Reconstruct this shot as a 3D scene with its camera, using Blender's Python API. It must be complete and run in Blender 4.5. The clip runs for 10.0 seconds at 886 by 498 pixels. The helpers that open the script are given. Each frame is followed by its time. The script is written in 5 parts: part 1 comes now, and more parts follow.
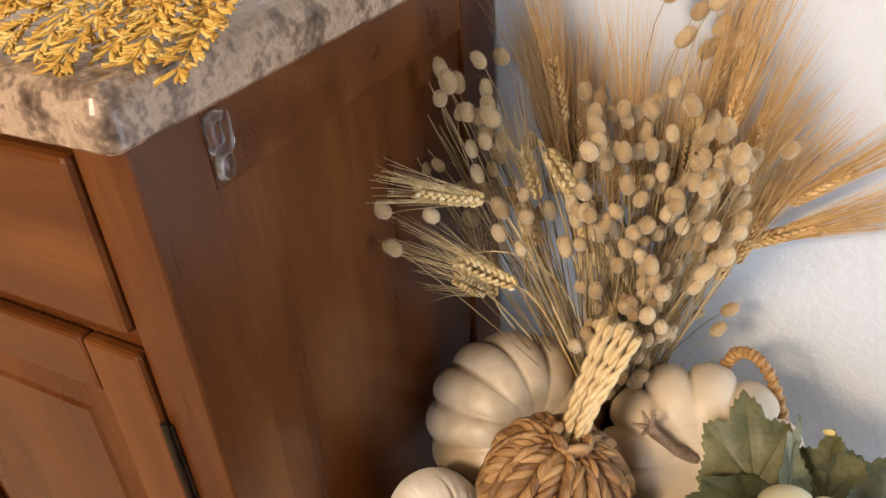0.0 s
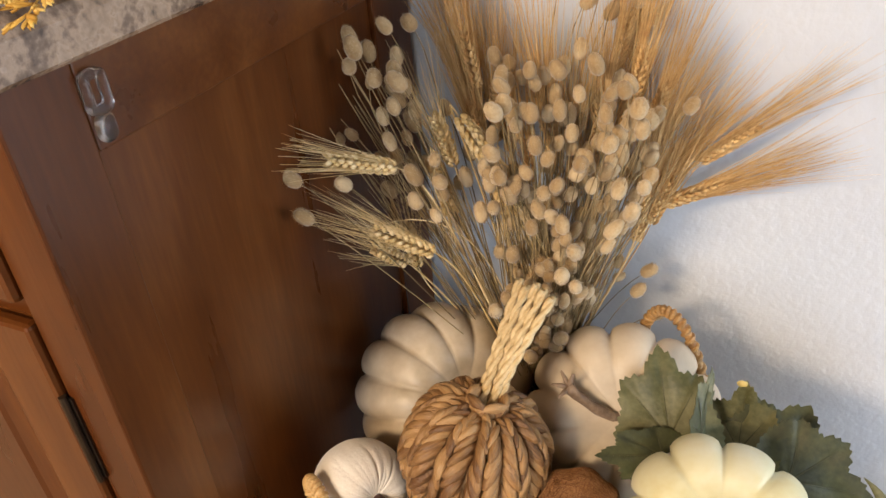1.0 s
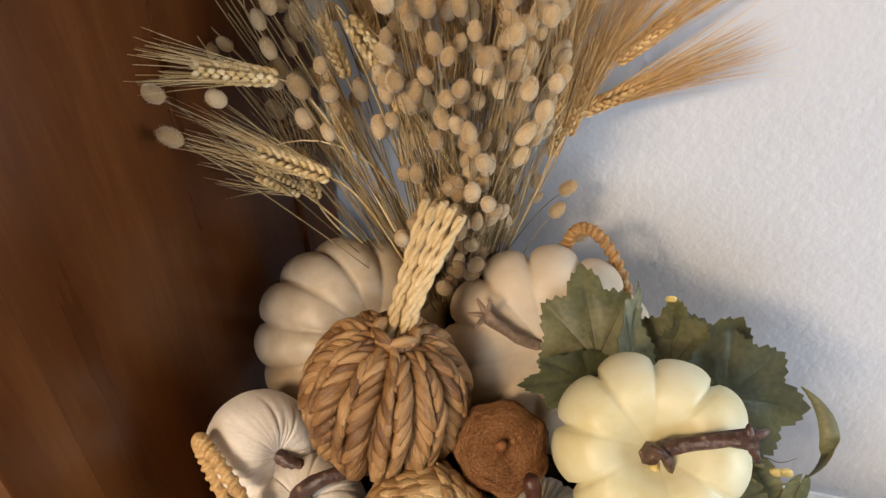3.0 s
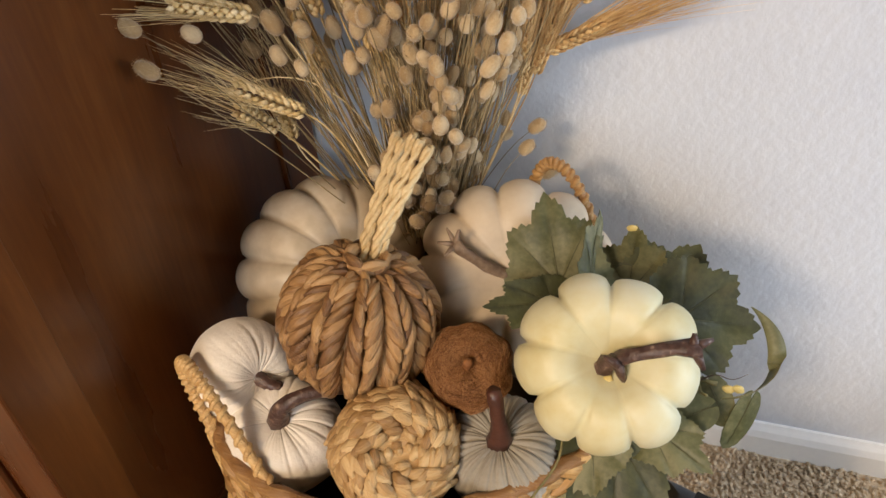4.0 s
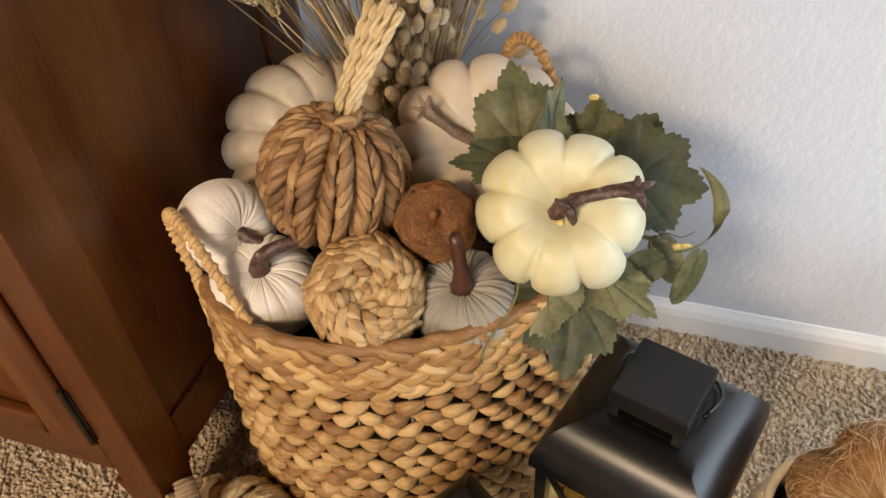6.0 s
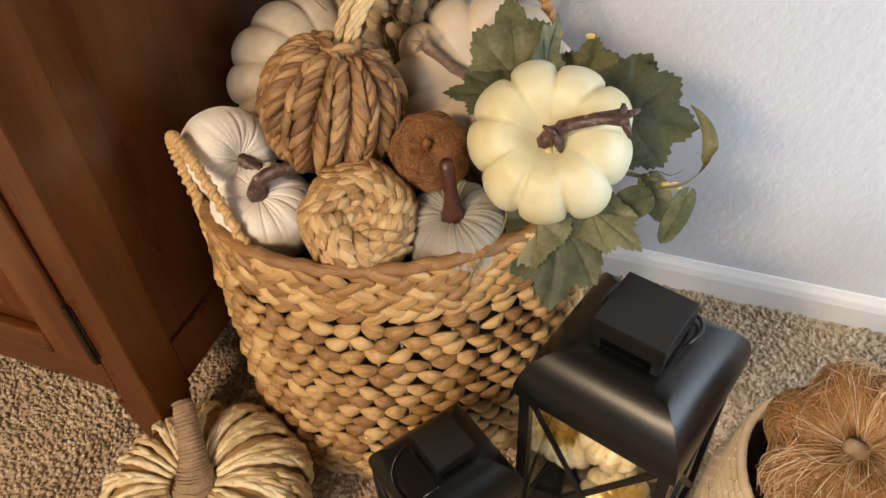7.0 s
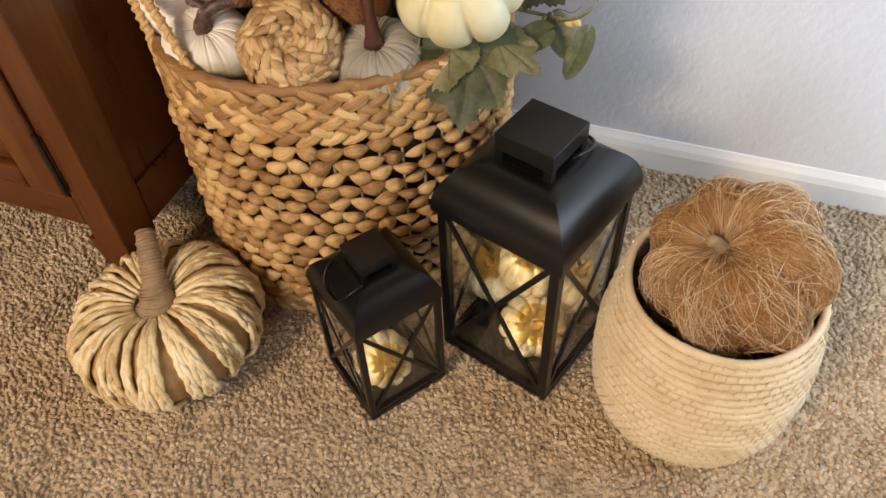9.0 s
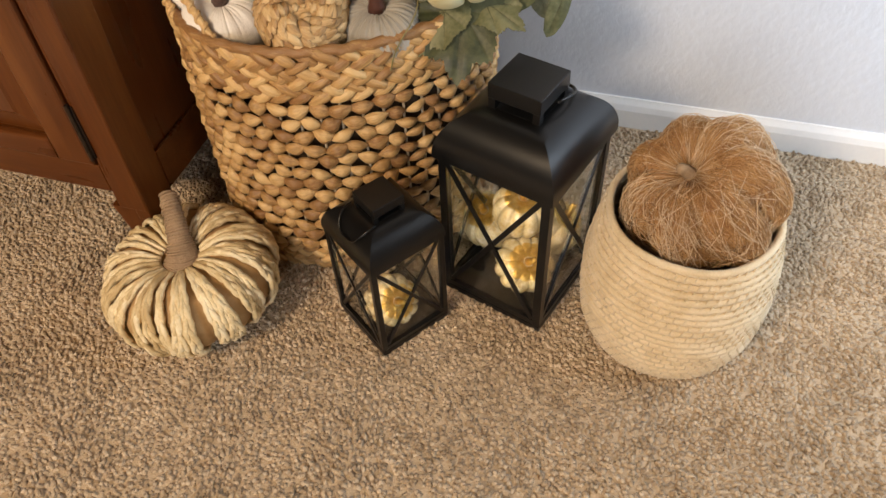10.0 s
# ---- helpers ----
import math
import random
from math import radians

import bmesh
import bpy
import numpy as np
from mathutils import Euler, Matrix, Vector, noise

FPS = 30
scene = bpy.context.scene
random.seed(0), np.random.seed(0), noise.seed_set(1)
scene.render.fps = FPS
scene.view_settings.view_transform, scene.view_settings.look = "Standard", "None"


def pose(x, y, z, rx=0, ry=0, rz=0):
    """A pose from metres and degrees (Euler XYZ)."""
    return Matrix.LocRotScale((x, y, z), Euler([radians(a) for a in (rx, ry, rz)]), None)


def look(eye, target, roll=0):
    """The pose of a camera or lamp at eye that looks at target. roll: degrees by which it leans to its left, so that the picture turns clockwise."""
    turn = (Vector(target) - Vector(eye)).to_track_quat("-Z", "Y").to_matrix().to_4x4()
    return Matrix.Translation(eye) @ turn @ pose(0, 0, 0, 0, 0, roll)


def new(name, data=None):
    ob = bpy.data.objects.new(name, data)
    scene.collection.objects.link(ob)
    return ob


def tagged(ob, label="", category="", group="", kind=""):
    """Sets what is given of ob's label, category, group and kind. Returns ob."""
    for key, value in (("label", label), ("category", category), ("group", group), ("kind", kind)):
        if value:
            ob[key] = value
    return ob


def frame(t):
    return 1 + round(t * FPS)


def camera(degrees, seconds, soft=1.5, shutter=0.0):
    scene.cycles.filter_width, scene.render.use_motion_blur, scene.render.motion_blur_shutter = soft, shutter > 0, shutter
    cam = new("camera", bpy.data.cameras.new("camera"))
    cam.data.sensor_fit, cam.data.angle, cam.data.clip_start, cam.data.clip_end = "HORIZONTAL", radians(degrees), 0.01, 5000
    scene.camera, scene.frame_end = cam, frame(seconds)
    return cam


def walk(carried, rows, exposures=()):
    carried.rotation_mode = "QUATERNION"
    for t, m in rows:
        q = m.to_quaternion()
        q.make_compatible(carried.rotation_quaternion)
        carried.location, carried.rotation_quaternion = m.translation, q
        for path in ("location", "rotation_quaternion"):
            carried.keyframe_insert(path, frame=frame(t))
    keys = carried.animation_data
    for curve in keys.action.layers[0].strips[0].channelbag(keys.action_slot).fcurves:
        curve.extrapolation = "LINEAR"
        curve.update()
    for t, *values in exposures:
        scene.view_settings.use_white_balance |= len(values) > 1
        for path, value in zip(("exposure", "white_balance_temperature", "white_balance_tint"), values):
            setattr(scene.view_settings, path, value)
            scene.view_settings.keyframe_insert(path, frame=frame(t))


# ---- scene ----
cam = camera(61.0, 10.0)
PATH = [
    (0, (0.336, 0.033, 1.023), (-0.484, 1.503, -0.058), -4.1),
    (0.5, (0.367, 0.037, 1.01), (-0.417, 1.523, -0.075), -4.4),
    (1, (0.386, 0.041, 0.996), (-0.356, 1.542, -0.098), -4.6),
    (1.5, (0.385, 0.066, 0.977), (-0.295, 1.586, -0.132), -4.5),
    (2, (0.381, 0.085, 0.95), (-0.244, 1.622, -0.166), -4.2),
    (2.5, (0.379, 0.092, 0.93), (-0.196, 1.628, -0.214), -4.1),
    (4, (0.418, 0.052, 0.909), (-0.102, 1.525, -0.341), -4.2),
    (4.5, (0.431, 0.03, 0.904), (-0.079, 1.479, -0.376), -4.1),
    (5, (0.442, 0.01, 0.897), (-0.054, 1.44, -0.41), -3.9),
    (5.5, (0.456, -0.004, 0.889), (-0.036, 1.399, -0.449), -3.9),
    (7, (0.503, -0.055, 0.858), (-0.026, 1.271, -0.543), -3.2),
    (7.5, (0.536, -0.077, 0.846), (-0.008, 1.225, -0.571), -2.7),
    (8, (0.58, -0.106, 0.84), (0.033, 1.165, -0.604), -2.6),
    (8.5, (0.615, -0.138, 0.83), (0.083, 1.111, -0.638), -2.7),
    (9, (0.631, -0.179, 0.831), (0.131, 1.059, -0.658), -2.9),
    (9.5, (0.633, -0.236, 0.848), (0.169, 1.004, -0.652), -3.2),
    (10, (0.635, -0.299, 0.86), (0.204, 0.958, -0.635), -3.2),
]
walk(cam, [(t, look(eye, target, roll)) for t, eye, target, roll in PATH], [(0.0, 0.40), (1.0, 0.32), (2.5, 0.15), (4.0, 0.08), (5.5, 0.13), (7.5, 0.18), (10.0, 0.08)])
# ---- light ----
def set_world():
    w = bpy.data.worlds.new("world")
    scene.world = w
    w.use_nodes = True
    nt = w.node_tree
    sky = nt.nodes.new("ShaderNodeTexSky")
    sky.sky_type, sky.sun_disc = "NISHITA", False
    sky.sun_elevation, sky.sun_rotation = radians(38), radians(100)
    nt.links.new(sky.outputs[0], nt.nodes["Background"].inputs[0])
    nt.nodes["Background"].inputs[1].default_value = 0.1


set_world()


def area_lamp(name, m, sx, sy, watts, color, spread=180):
    data = bpy.data.lights.new(name, "AREA")
    data.shape, data.size, data.size_y, data.energy, data.color = "RECTANGLE", sx, sy, watts, color
    data.spread = radians(spread)
    ob = new(name, data)
    ob.matrix_world = m
    return ob


WALL_Y, ROOM_X0, ROOM_X1, ROOM_Y0, ROOM_Z = 0.795, -3.6, 1.38, -3.0, 2.44
area_lamp("south_window_daylight", look((0.45, ROOM_Y0 + 0.03, 1.45), (0.45, 0.0, 1.45)), 1.7, 1.5, 46.0, (0.93, 0.95, 1.0))
area_lamp("east_window_daylight", look((ROOM_X1 - 0.02, 0.49, 0.66), (0.0, 0.49, 0.66)), 0.48, 0.85, 7.4, (0.74, 0.86, 1.0))
area_lamp("ceiling_lamp_light", look((-0.5, -2.1, 2.36), (0.1, 0.2, 0.4)), 0.7, 0.7, 118.0, (1.0, 0.745, 0.49))


# ---- materials ----
def link(nt, a, b):
    nt.links.new(a, b)


def material(name, colors, scale=20.0, rough=0.6, bump=0.2, bump_scale=None, metal=0.0, stretch=(1, 1, 1),
             fine=0.35, per_piece=0.0, coat=0.0, dist=0.002, sheen=0.0, detail=6.0, spec=0.5, rough_var=0.1):
    """A surface with coarse and fine colour variation, uneven gloss and fine relief, at real size."""
    m = bpy.data.materials.new(name)
    m.use_nodes = True
    nt = m.node_tree
    b = nt.nodes["Principled BSDF"]
    co = nt.nodes.new("ShaderNodeTexCoord")
    mp = nt.nodes.new("ShaderNodeMapping")
    mp.inputs["Scale"].default_value = stretch
    link(nt, co.outputs["Object"], mp.inputs["Vector"])
    if per_piece:
        own = nt.nodes.new("ShaderNodeObjectInfo")
        shift = nt.nodes.new("ShaderNodeVectorMath")
        shift.operation = "SCALE"
        shift.inputs[0].default_value = (7.0, 3.0, 5.0)
        link(nt, own.outputs["Random"], shift.inputs["Scale"])
        link(nt, shift.outputs[0], mp.inputs["Location"])
    n1 = nt.nodes.new("ShaderNodeTexNoise")
    n1.inputs["Scale"].default_value, n1.inputs["Detail"].default_value = scale, detail
    link(nt, mp.outputs[0], n1.inputs["Vector"])
    n2 = nt.nodes.new("ShaderNodeTexNoise")
    n2.inputs["Scale"].default_value, n2.inputs["Detail"].default_value = bump_scale or scale * 8, 4.0
    link(nt, mp.outputs[0], n2.inputs["Vector"])
    mix = nt.nodes.new("ShaderNodeMath")
    mix.operation = "MULTIPLY_ADD"
    mix.inputs[1].default_value = fine
    link(nt, n2.outputs["Fac"], mix.inputs[0])
    sc = nt.nodes.new("ShaderNodeMath")
    sc.operation = "MULTIPLY"
    sc.inputs[1].default_value = 1.0 - fine
    link(nt, n1.outputs["Fac"], sc.inputs[0])
    link(nt, sc.outputs[0], mix.inputs[2])
    fac = mix.outputs[0]
    if per_piece:
        info = nt.nodes.new("ShaderNodeObjectInfo")
        isl = nt.nodes.new("ShaderNodeNewGeometry")
        s = nt.nodes.new("ShaderNodeMath")
        s.operation = "ADD"
        link(nt, info.outputs["Random"], s.inputs[0])
        link(nt, isl.outputs["Random Per Island"], s.inputs[1])
        fr = nt.nodes.new("ShaderNodeMath")
        fr.operation = "FRACT"
        link(nt, s.outputs[0], fr.inputs[0])
        off = nt.nodes.new("ShaderNodeMath")
        off.operation = "MULTIPLY_ADD"
        off.inputs[1].default_value, off.inputs[2].default_value = per_piece, -per_piece / 2
        link(nt, fr.outputs[0], off.inputs[0])
        add = nt.nodes.new("ShaderNodeMath")
        add.operation = "ADD"
        link(nt, fac, add.inputs[0])
        link(nt, off.outputs[0], add.inputs[1])
        fac = add.outputs[0]
    ramp = nt.nodes.new("ShaderNodeValToRGB")
    lo, hi = 0.3, 0.7
    el = ramp.color_ramp.elements
    while len(el) < len(colors):
        el.new(0.5)
    for i, c in enumerate(colors):
        el[i].position = lo + (hi - lo) * i / max(1, len(colors) - 1)
        el[i].color = (*c, 1)
    link(nt, fac, ramp.inputs[0])
    link(nt, ramp.outputs[0], b.inputs["Base Color"])
    rr = nt.nodes.new("ShaderNodeMath")
    rr.operation = "MULTIPLY_ADD"
    rr.inputs[1].default_value, rr.inputs[2].default_value = rough_var * 2, rough - rough_var
    link(nt, n1.outputs["Fac"], rr.inputs[0])
    link(nt, rr.outputs[0], b.inputs["Roughness"])
    b.inputs["Metallic"].default_value = metal
    b.inputs["Coat Weight"].default_value = coat
    b.inputs["Coat Roughness"].default_value = 0.25
    b.inputs["Sheen Weight"].default_value = sheen
    b.inputs["Specular IOR Level"].default_value = spec
    if bump:
        bp = nt.nodes.new("ShaderNodeBump")
        bp.inputs["Strength"].default_value, bp.inputs["Distance"].default_value = bump, dist
        link(nt, n2.outputs["Fac"], bp.inputs["Height"])
        link(nt, bp.outputs[0], b.inputs["Normal"])
    return m


def glass_material(name, tint=(0.95, 0.97, 0.96), rough=0.02):
    m = bpy.data.materials.new(name)
    m.use_nodes = True
    b = m.node_tree.nodes["Principled BSDF"]
    b.inputs["Base Color"].default_value = (*tint, 1)
    b.inputs["Roughness"].default_value = rough
    b.inputs["Transmission Weight"].default_value = 1.0
    b.inputs["IOR"].default_value = 1.45
    return m


M_WALL = material("painted_wall_plaster", [(0.53, 0.57, 0.65), (0.58, 0.62, 0.69), (0.63, 0.665, 0.72)], 2.2, 0.75, 0.5, 95, fine=0.12, dist=0.003, spec=0.3)
# unseen walls and ceiling, kept dark so little light bounces into the shadows
M_UNSEENWALL = material("low_bounce_unseen_wall", [(0.12, 0.095, 0.07), (0.16, 0.128, 0.095)], 2.0, 0.8, 0.3, 90, fine=0.2)
M_TRIM = material("white_trim_paint", [(0.74, 0.75, 0.76), (0.82, 0.82, 0.81)], 9, 0.45, 0.12, 120)
M_CARPET = material("beige_carpet_pile", [(0.33, 0.24, 0.148), (0.455, 0.345, 0.225), (0.58, 0.46, 0.32)], 20, 0.95, 0.5, 420, fine=0.35, sheen=0.3, per_piece=0.42, spec=0.1)
M_WOOD = material("stained_cabinet_wood", [(0.055, 0.014, 0.003), (0.098, 0.029, 0.006), (0.155, 0.054, 0.012)], 6, 0.30, 0.06, 60, stretch=(3.2, 3.2, 0.35), coat=0.12, fine=0.25, spec=0.3)
M_WOOD_H = material("stained_cabinet_wood_level_grain", [(0.055, 0.014, 0.003), (0.098, 0.029, 0.006), (0.155, 0.054, 0.012)], 6, 0.30, 0.06, 60, stretch=(0.35, 3.2, 3.2), coat=0.12, fine=0.25, spec=0.3)
M_DARK = material("shadowed_wood_gap", [(0.02, 0.01, 0.006), (0.035, 0.018, 0.01)], 20, 0.8, 0.1)
M_CREAM = material("cream_pumpkin_paint", [(0.46, 0.37, 0.26), (0.60, 0.50, 0.37), (0.70, 0.61, 0.48)], 10, 0.5, 0.12, 90, fine=0.25)
M_GREYP = material("grey_white_pumpkin_paint", [(0.36, 0.29, 0.20), (0.52, 0.43, 0.31), (0.66, 0.59, 0.48)], 16, 0.46, 0.16, 70, fine=0.3)
M_YELP = material("pale_yellow_pumpkin_paint", [(0.60, 0.52, 0.25), (0.66, 0.62, 0.39), (0.70, 0.69, 0.52)], 14, 0.44, 0.12, 110, fine=0.2)
M_VELVET = material("white_velvet", [(0.74, 0.68, 0.59), (0.84, 0.79, 0.71)], 30, 0.85, 0.25, 300, sheen=0.5, spec=0.2)
M_VELVETG = material("grey_velvet", [(0.27, 0.24, 0.19), (0.36, 0.325, 0.265)], 30, 0.85, 0.25, 300, sheen=0.5, spec=0.2)
M_STEMD = material("dark_resin_stem", [(0.030, 0.014, 0.011), (0.060, 0.030, 0.024), (0.095, 0.052, 0.04), (0.40, 0.28, 0.20)], 150, 0.4, 0.6, 260, fine=0.3)
M_STEMP = material("grey_brown_resin_stem", [(0.12, 0.075, 0.045), (0.22, 0.15, 0.10), (0.34, 0.25, 0.17)], 90, 0.5, 0.5, 220)
M_STEMR = material("reddish_resin_stem", [(0.05, 0.018, 0.012), (0.10, 0.035, 0.022)], 60, 0.4, 0.4, 160)
M_HYAC = material("water_hyacinth_strand", [(0.26, 0.13, 0.045), (0.47, 0.275, 0.10), (0.64, 0.42, 0.18)], 34, 0.42, 0.8, 150, stretch=(0.35, 4, 4), per_piece=0.45)
M_HYACD = material("brown_hyacinth_braid", [(0.15, 0.07, 0.026), (0.33, 0.18, 0.07), (0.46, 0.275, 0.12)], 34, 0.45, 0.9, 150, stretch=(0.35, 4, 4), per_piece=0.4)
M_HYACL = material("pale_hyacinth_braid", [(0.30, 0.165, 0.06), (0.48, 0.30, 0.125), (0.62, 0.43, 0.21)], 30, 0.45, 0.8, 150, stretch=(0.35, 4, 4), per_piece=0.4)
M_INNER = material("basket_inside_shade", [(0.03, 0.017, 0.008), (0.07, 0.04, 0.018)], 60, 0.8, 0.3)
M_STRAW = material("straw_rope", [(0.48, 0.34, 0.16), (0.62, 0.47, 0.25), (0.74, 0.60, 0.36)], 60, 0.6, 0.4, 300)
M_CORD = material("pale_warp_cord", [(0.45, 0.36, 0.24), (0.62, 0.53, 0.38)], 80, 0.7, 0.3)
M_BLACK = material("black_powder_coated_metal", [(0.003, 0.003, 0.003), (0.006, 0.0058, 0.0056)], 14, 0.31, 0.03, 500, metal=0.0, spec=0.42, rough_var=0.04)
M_GLASS = glass_material("lantern_glass")
M_MERC = material("speckled_mercury_glass", [(0.42, 0.26, 0.06), (0.60, 0.48, 0.26), (0.72, 0.65, 0.48)], 45, 0.25, 0.1, 160, fine=0.4, coat=0.4)
M_GOLD = material("gold_mercury_glass", [(0.35, 0.19, 0.03), (0.62, 0.38, 0.08), (0.75, 0.55, 0.2)], 50, 0.34, 0.08, 160, metal=0.8)
M_ROPE = material("cream_cotton_rope", [(0.55, 0.41, 0.23), (0.66, 0.52, 0.32), (0.73, 0.60, 0.41)], 40, 0.8, 0.35, 420, sheen=0.2)
M_FUZZ = material("tan_sisal_fibre", [(0.34, 0.165, 0.055), (0.50, 0.27, 0.10), (0.66, 0.40, 0.175)], 40, 0.6, 0.3, 300, per_piece=0.4)
M_PALEFIB = material("pale_sisal_fibre", [(0.58, 0.38, 0.20), (0.78, 0.60, 0.40)], 40, 0.5, 0.2, 300, per_piece=0.4)
M_COCO = material("rust_coco_fibre", [(0.20, 0.075, 0.02), (0.36, 0.16, 0.05), (0.52, 0.27, 0.11)], 60, 0.7, 0.3, 300, per_piece=0.6)
M_RAFFIA = material("pale_raffia", [(0.50, 0.355, 0.165), (0.69, 0.54, 0.295), (0.82, 0.70, 0.46)], 40, 0.6, 0.4, 260, stretch=(1, 1, 1), per_piece=0.35)
M_TAN = material("tan_core_cloth", [(0.36, 0.21, 0.08), (0.48, 0.30, 0.13)], 20, 0.7, 0.2, 160)
M_TWINE = material("brown_wrapped_twine", [(0.24, 0.15, 0.08), (0.38, 0.26, 0.15)], 70, 0.75, 0.5, 340)
M_LEAF = material("dusty_silk_leaf", [(0.026, 0.030, 0.010), (0.072, 0.077, 0.028), (0.17, 0.165, 0.08)], 26, 0.55, 0.3, 200, per_piece=0.35, fine=0.3)
M_VEIN = material("dark_leaf_vein", [(0.05, 0.05, 0.02), (0.09, 0.085, 0.035)], 60, 0.6, 0.2)
M_VINE = material("brown_green_vine", [(0.12, 0.10, 0.03), (0.22, 0.19, 0.07)], 60, 0.6, 0.2)
M_YELLOW = material("yellow_floral_bit", [(0.60, 0.46, 0.14), (0.72, 0.60, 0.26)], 40, 0.6, 0.2)
M_WHEAT = material("ripe_wheat", [(0.58, 0.41, 0.17), (0.74, 0.56, 0.28), (0.84, 0.69, 0.42)], 90, 0.55, 0.3, 400, per_piece=0.4)
M_WHEATO = material("orange_dried_barley", [(0.48, 0.27, 0.10), (0.64, 0.41, 0.17), (0.76, 0.55, 0.27)], 90, 0.55, 0.3, 400, per_piece=0.4)
M_TAIL = material("bunny_tail_fluff", [(0.31, 0.21, 0.105), (0.42, 0.30, 0.16), (0.54, 0.42, 0.26)], 60, 0.9, 0.3, 500, per_piece=0.4, sheen=0.4, spec=0.1)
M_GRASS = material("dried_green_grass_stem", [(0.14, 0.10, 0.045), (0.25, 0.18, 0.085), (0.40, 0.30, 0.16)], 60, 0.6, 0.2, per_piece=0.5)
M_FERN = material("golden_dried_fern", [(0.44, 0.24, 0.035), (0.60, 0.38, 0.08), (0.72, 0.53, 0.18)], 50, 0.85, 0.3, 300, per_piece=0.4)
M_GRANITE = material("brown_granite", [(0.03, 0.022, 0.018), (0.09, 0.062, 0.046), (0.20, 0.14, 0.10), (0.42, 0.31, 0.225), (0.30, 0.215, 0.15), (0.07, 0.052, 0.04)], 36, 0.26, 0.03, 200, fine=0.3, coat=0.1, detail=7)
M_PLASTIC = glass_material("clear_latch_plastic", (0.80, 0.80, 0.86), 0.25)
M_BRONZE = material("dark_bronze_hinge", [(0.03, 0.022, 0.016), (0.07, 0.05, 0.035)], 60, 0.4, 0.1, metal=0.8)


# ---- mesh helpers ----
def part(name, bm, mat, parent=None, label="", smooth=True):
    """One mesh object from a bmesh, under a thing or a part."""
    me = bpy.data.meshes.new(name)
    bm.to_mesh(me)
    bm.free()
    return mesh_part(name, me, mat, parent, label, smooth)


def mesh_part(name, me, mat, parent=None, label="", smooth=True):
    if mat and not me.materials:
        me.materials.append(mat)
    if smooth:
        me.polygons.foreach_set("use_smooth", [True] * len(me.polygons))
    ob = new(name, me)
    if parent:
        ob.parent = parent
    if label:
        tagged(ob, label)
    return ob


def thing(name, label, category, group="", m=None):
    ob = new(name)
    ob.empty_display_size = 0.03
    if m is not None:
        ob.matrix_world = m
    return tagged(ob, label, category, group)


def box(bm, x0, x1, y0, y1, z0, z1, bevel=0.0, m=None):
    r = bmesh.ops.create_cube(bm, size=1.0)
    vs = r["verts"]
    bmesh.ops.transform(bm, matrix=Matrix.Translation(((x0 + x1) / 2, (y0 + y1) / 2, (z0 + z1) / 2)) @ Matrix.Diagonal((x1 - x0, y1 - y0, z1 - z0, 1)), verts=vs)
    if bevel:
        es = list({e for v in vs for e in v.link_edges})
        out = bmesh.ops.bevel(bm, geom=es, offset=bevel, segments=2, profile=0.5, affect="EDGES")
        vs = list({v for f in out["faces"] for v in f.verts} | {v for v in vs if v.is_valid})
    if m is not None:
        bmesh.ops.transform(bm, matrix=m, verts=vs)
    return vs


def box_part(name, dims, mat, parent=None, label="", bevel=0.0015):
    bm = bmesh.new()
    box(bm, *dims, bevel=bevel)
    return part(name, bm, mat, parent, label, smooth=False)


def grid_mesh(bm, rows, closed_u=True, cap=False):
    """Skin rows of points (each a ring)."""
    vv = [[bm.verts.new(p) for p in row] for row in rows]
    n = len(vv[0])
    for a, b in zip(vv, vv[1:]):
        for j in range(n if closed_u else n - 1):
            k = (j + 1) % n
            bm.faces.new((a[j], a[k], b[k], b[j]))
    if cap:
        bm.faces.new(list(reversed(vv[0])))
        bm.faces.new(vv[-1])
    return vv


def tube(bm, pts, radii, sides=6, cap=True, twist=0.0):
    """A tapered tube along points."""
    pts = [Vector(p) for p in pts]
    if isinstance(radii, (int, float)):
        radii = [radii] * len(pts)
    rows, ref = [], None
    for i, p in enumerate(pts):
        d = (pts[min(i + 1, len(pts) - 1)] - pts[max(i - 1, 0)]).normalized()
        if ref is None:
            ref = d.orthogonal().normalized()
        ref = (ref - d * ref.dot(d)).normalized()
        side = d.cross(ref)
        rows.append([p + (ref * math.cos(a) + side * math.sin(a)) * radii[i] for a in (2 * math.pi * k / sides + twist * i for k in range(sides))])
    return grid_mesh(bm, rows, True, cap)


def bez(a, b, c, d, n=10):
    a, b, c, d = Vector(a), Vector(b), Vector(c), Vector(d)
    return [((1 - t) ** 3) * a + 3 * t * (1 - t) ** 2 * b + 3 * t * t * (1 - t) * c + t ** 3 * d for t in (i / (n - 1) for i in range(n))]


def axis_pose(loc, axis, spin=0.0):
    q = Vector(axis).to_track_quat("Z", "Y")
    return Matrix.Translation(loc) @ q.to_matrix().to_4x4() @ Matrix.Rotation(radians(spin), 4, "Z")


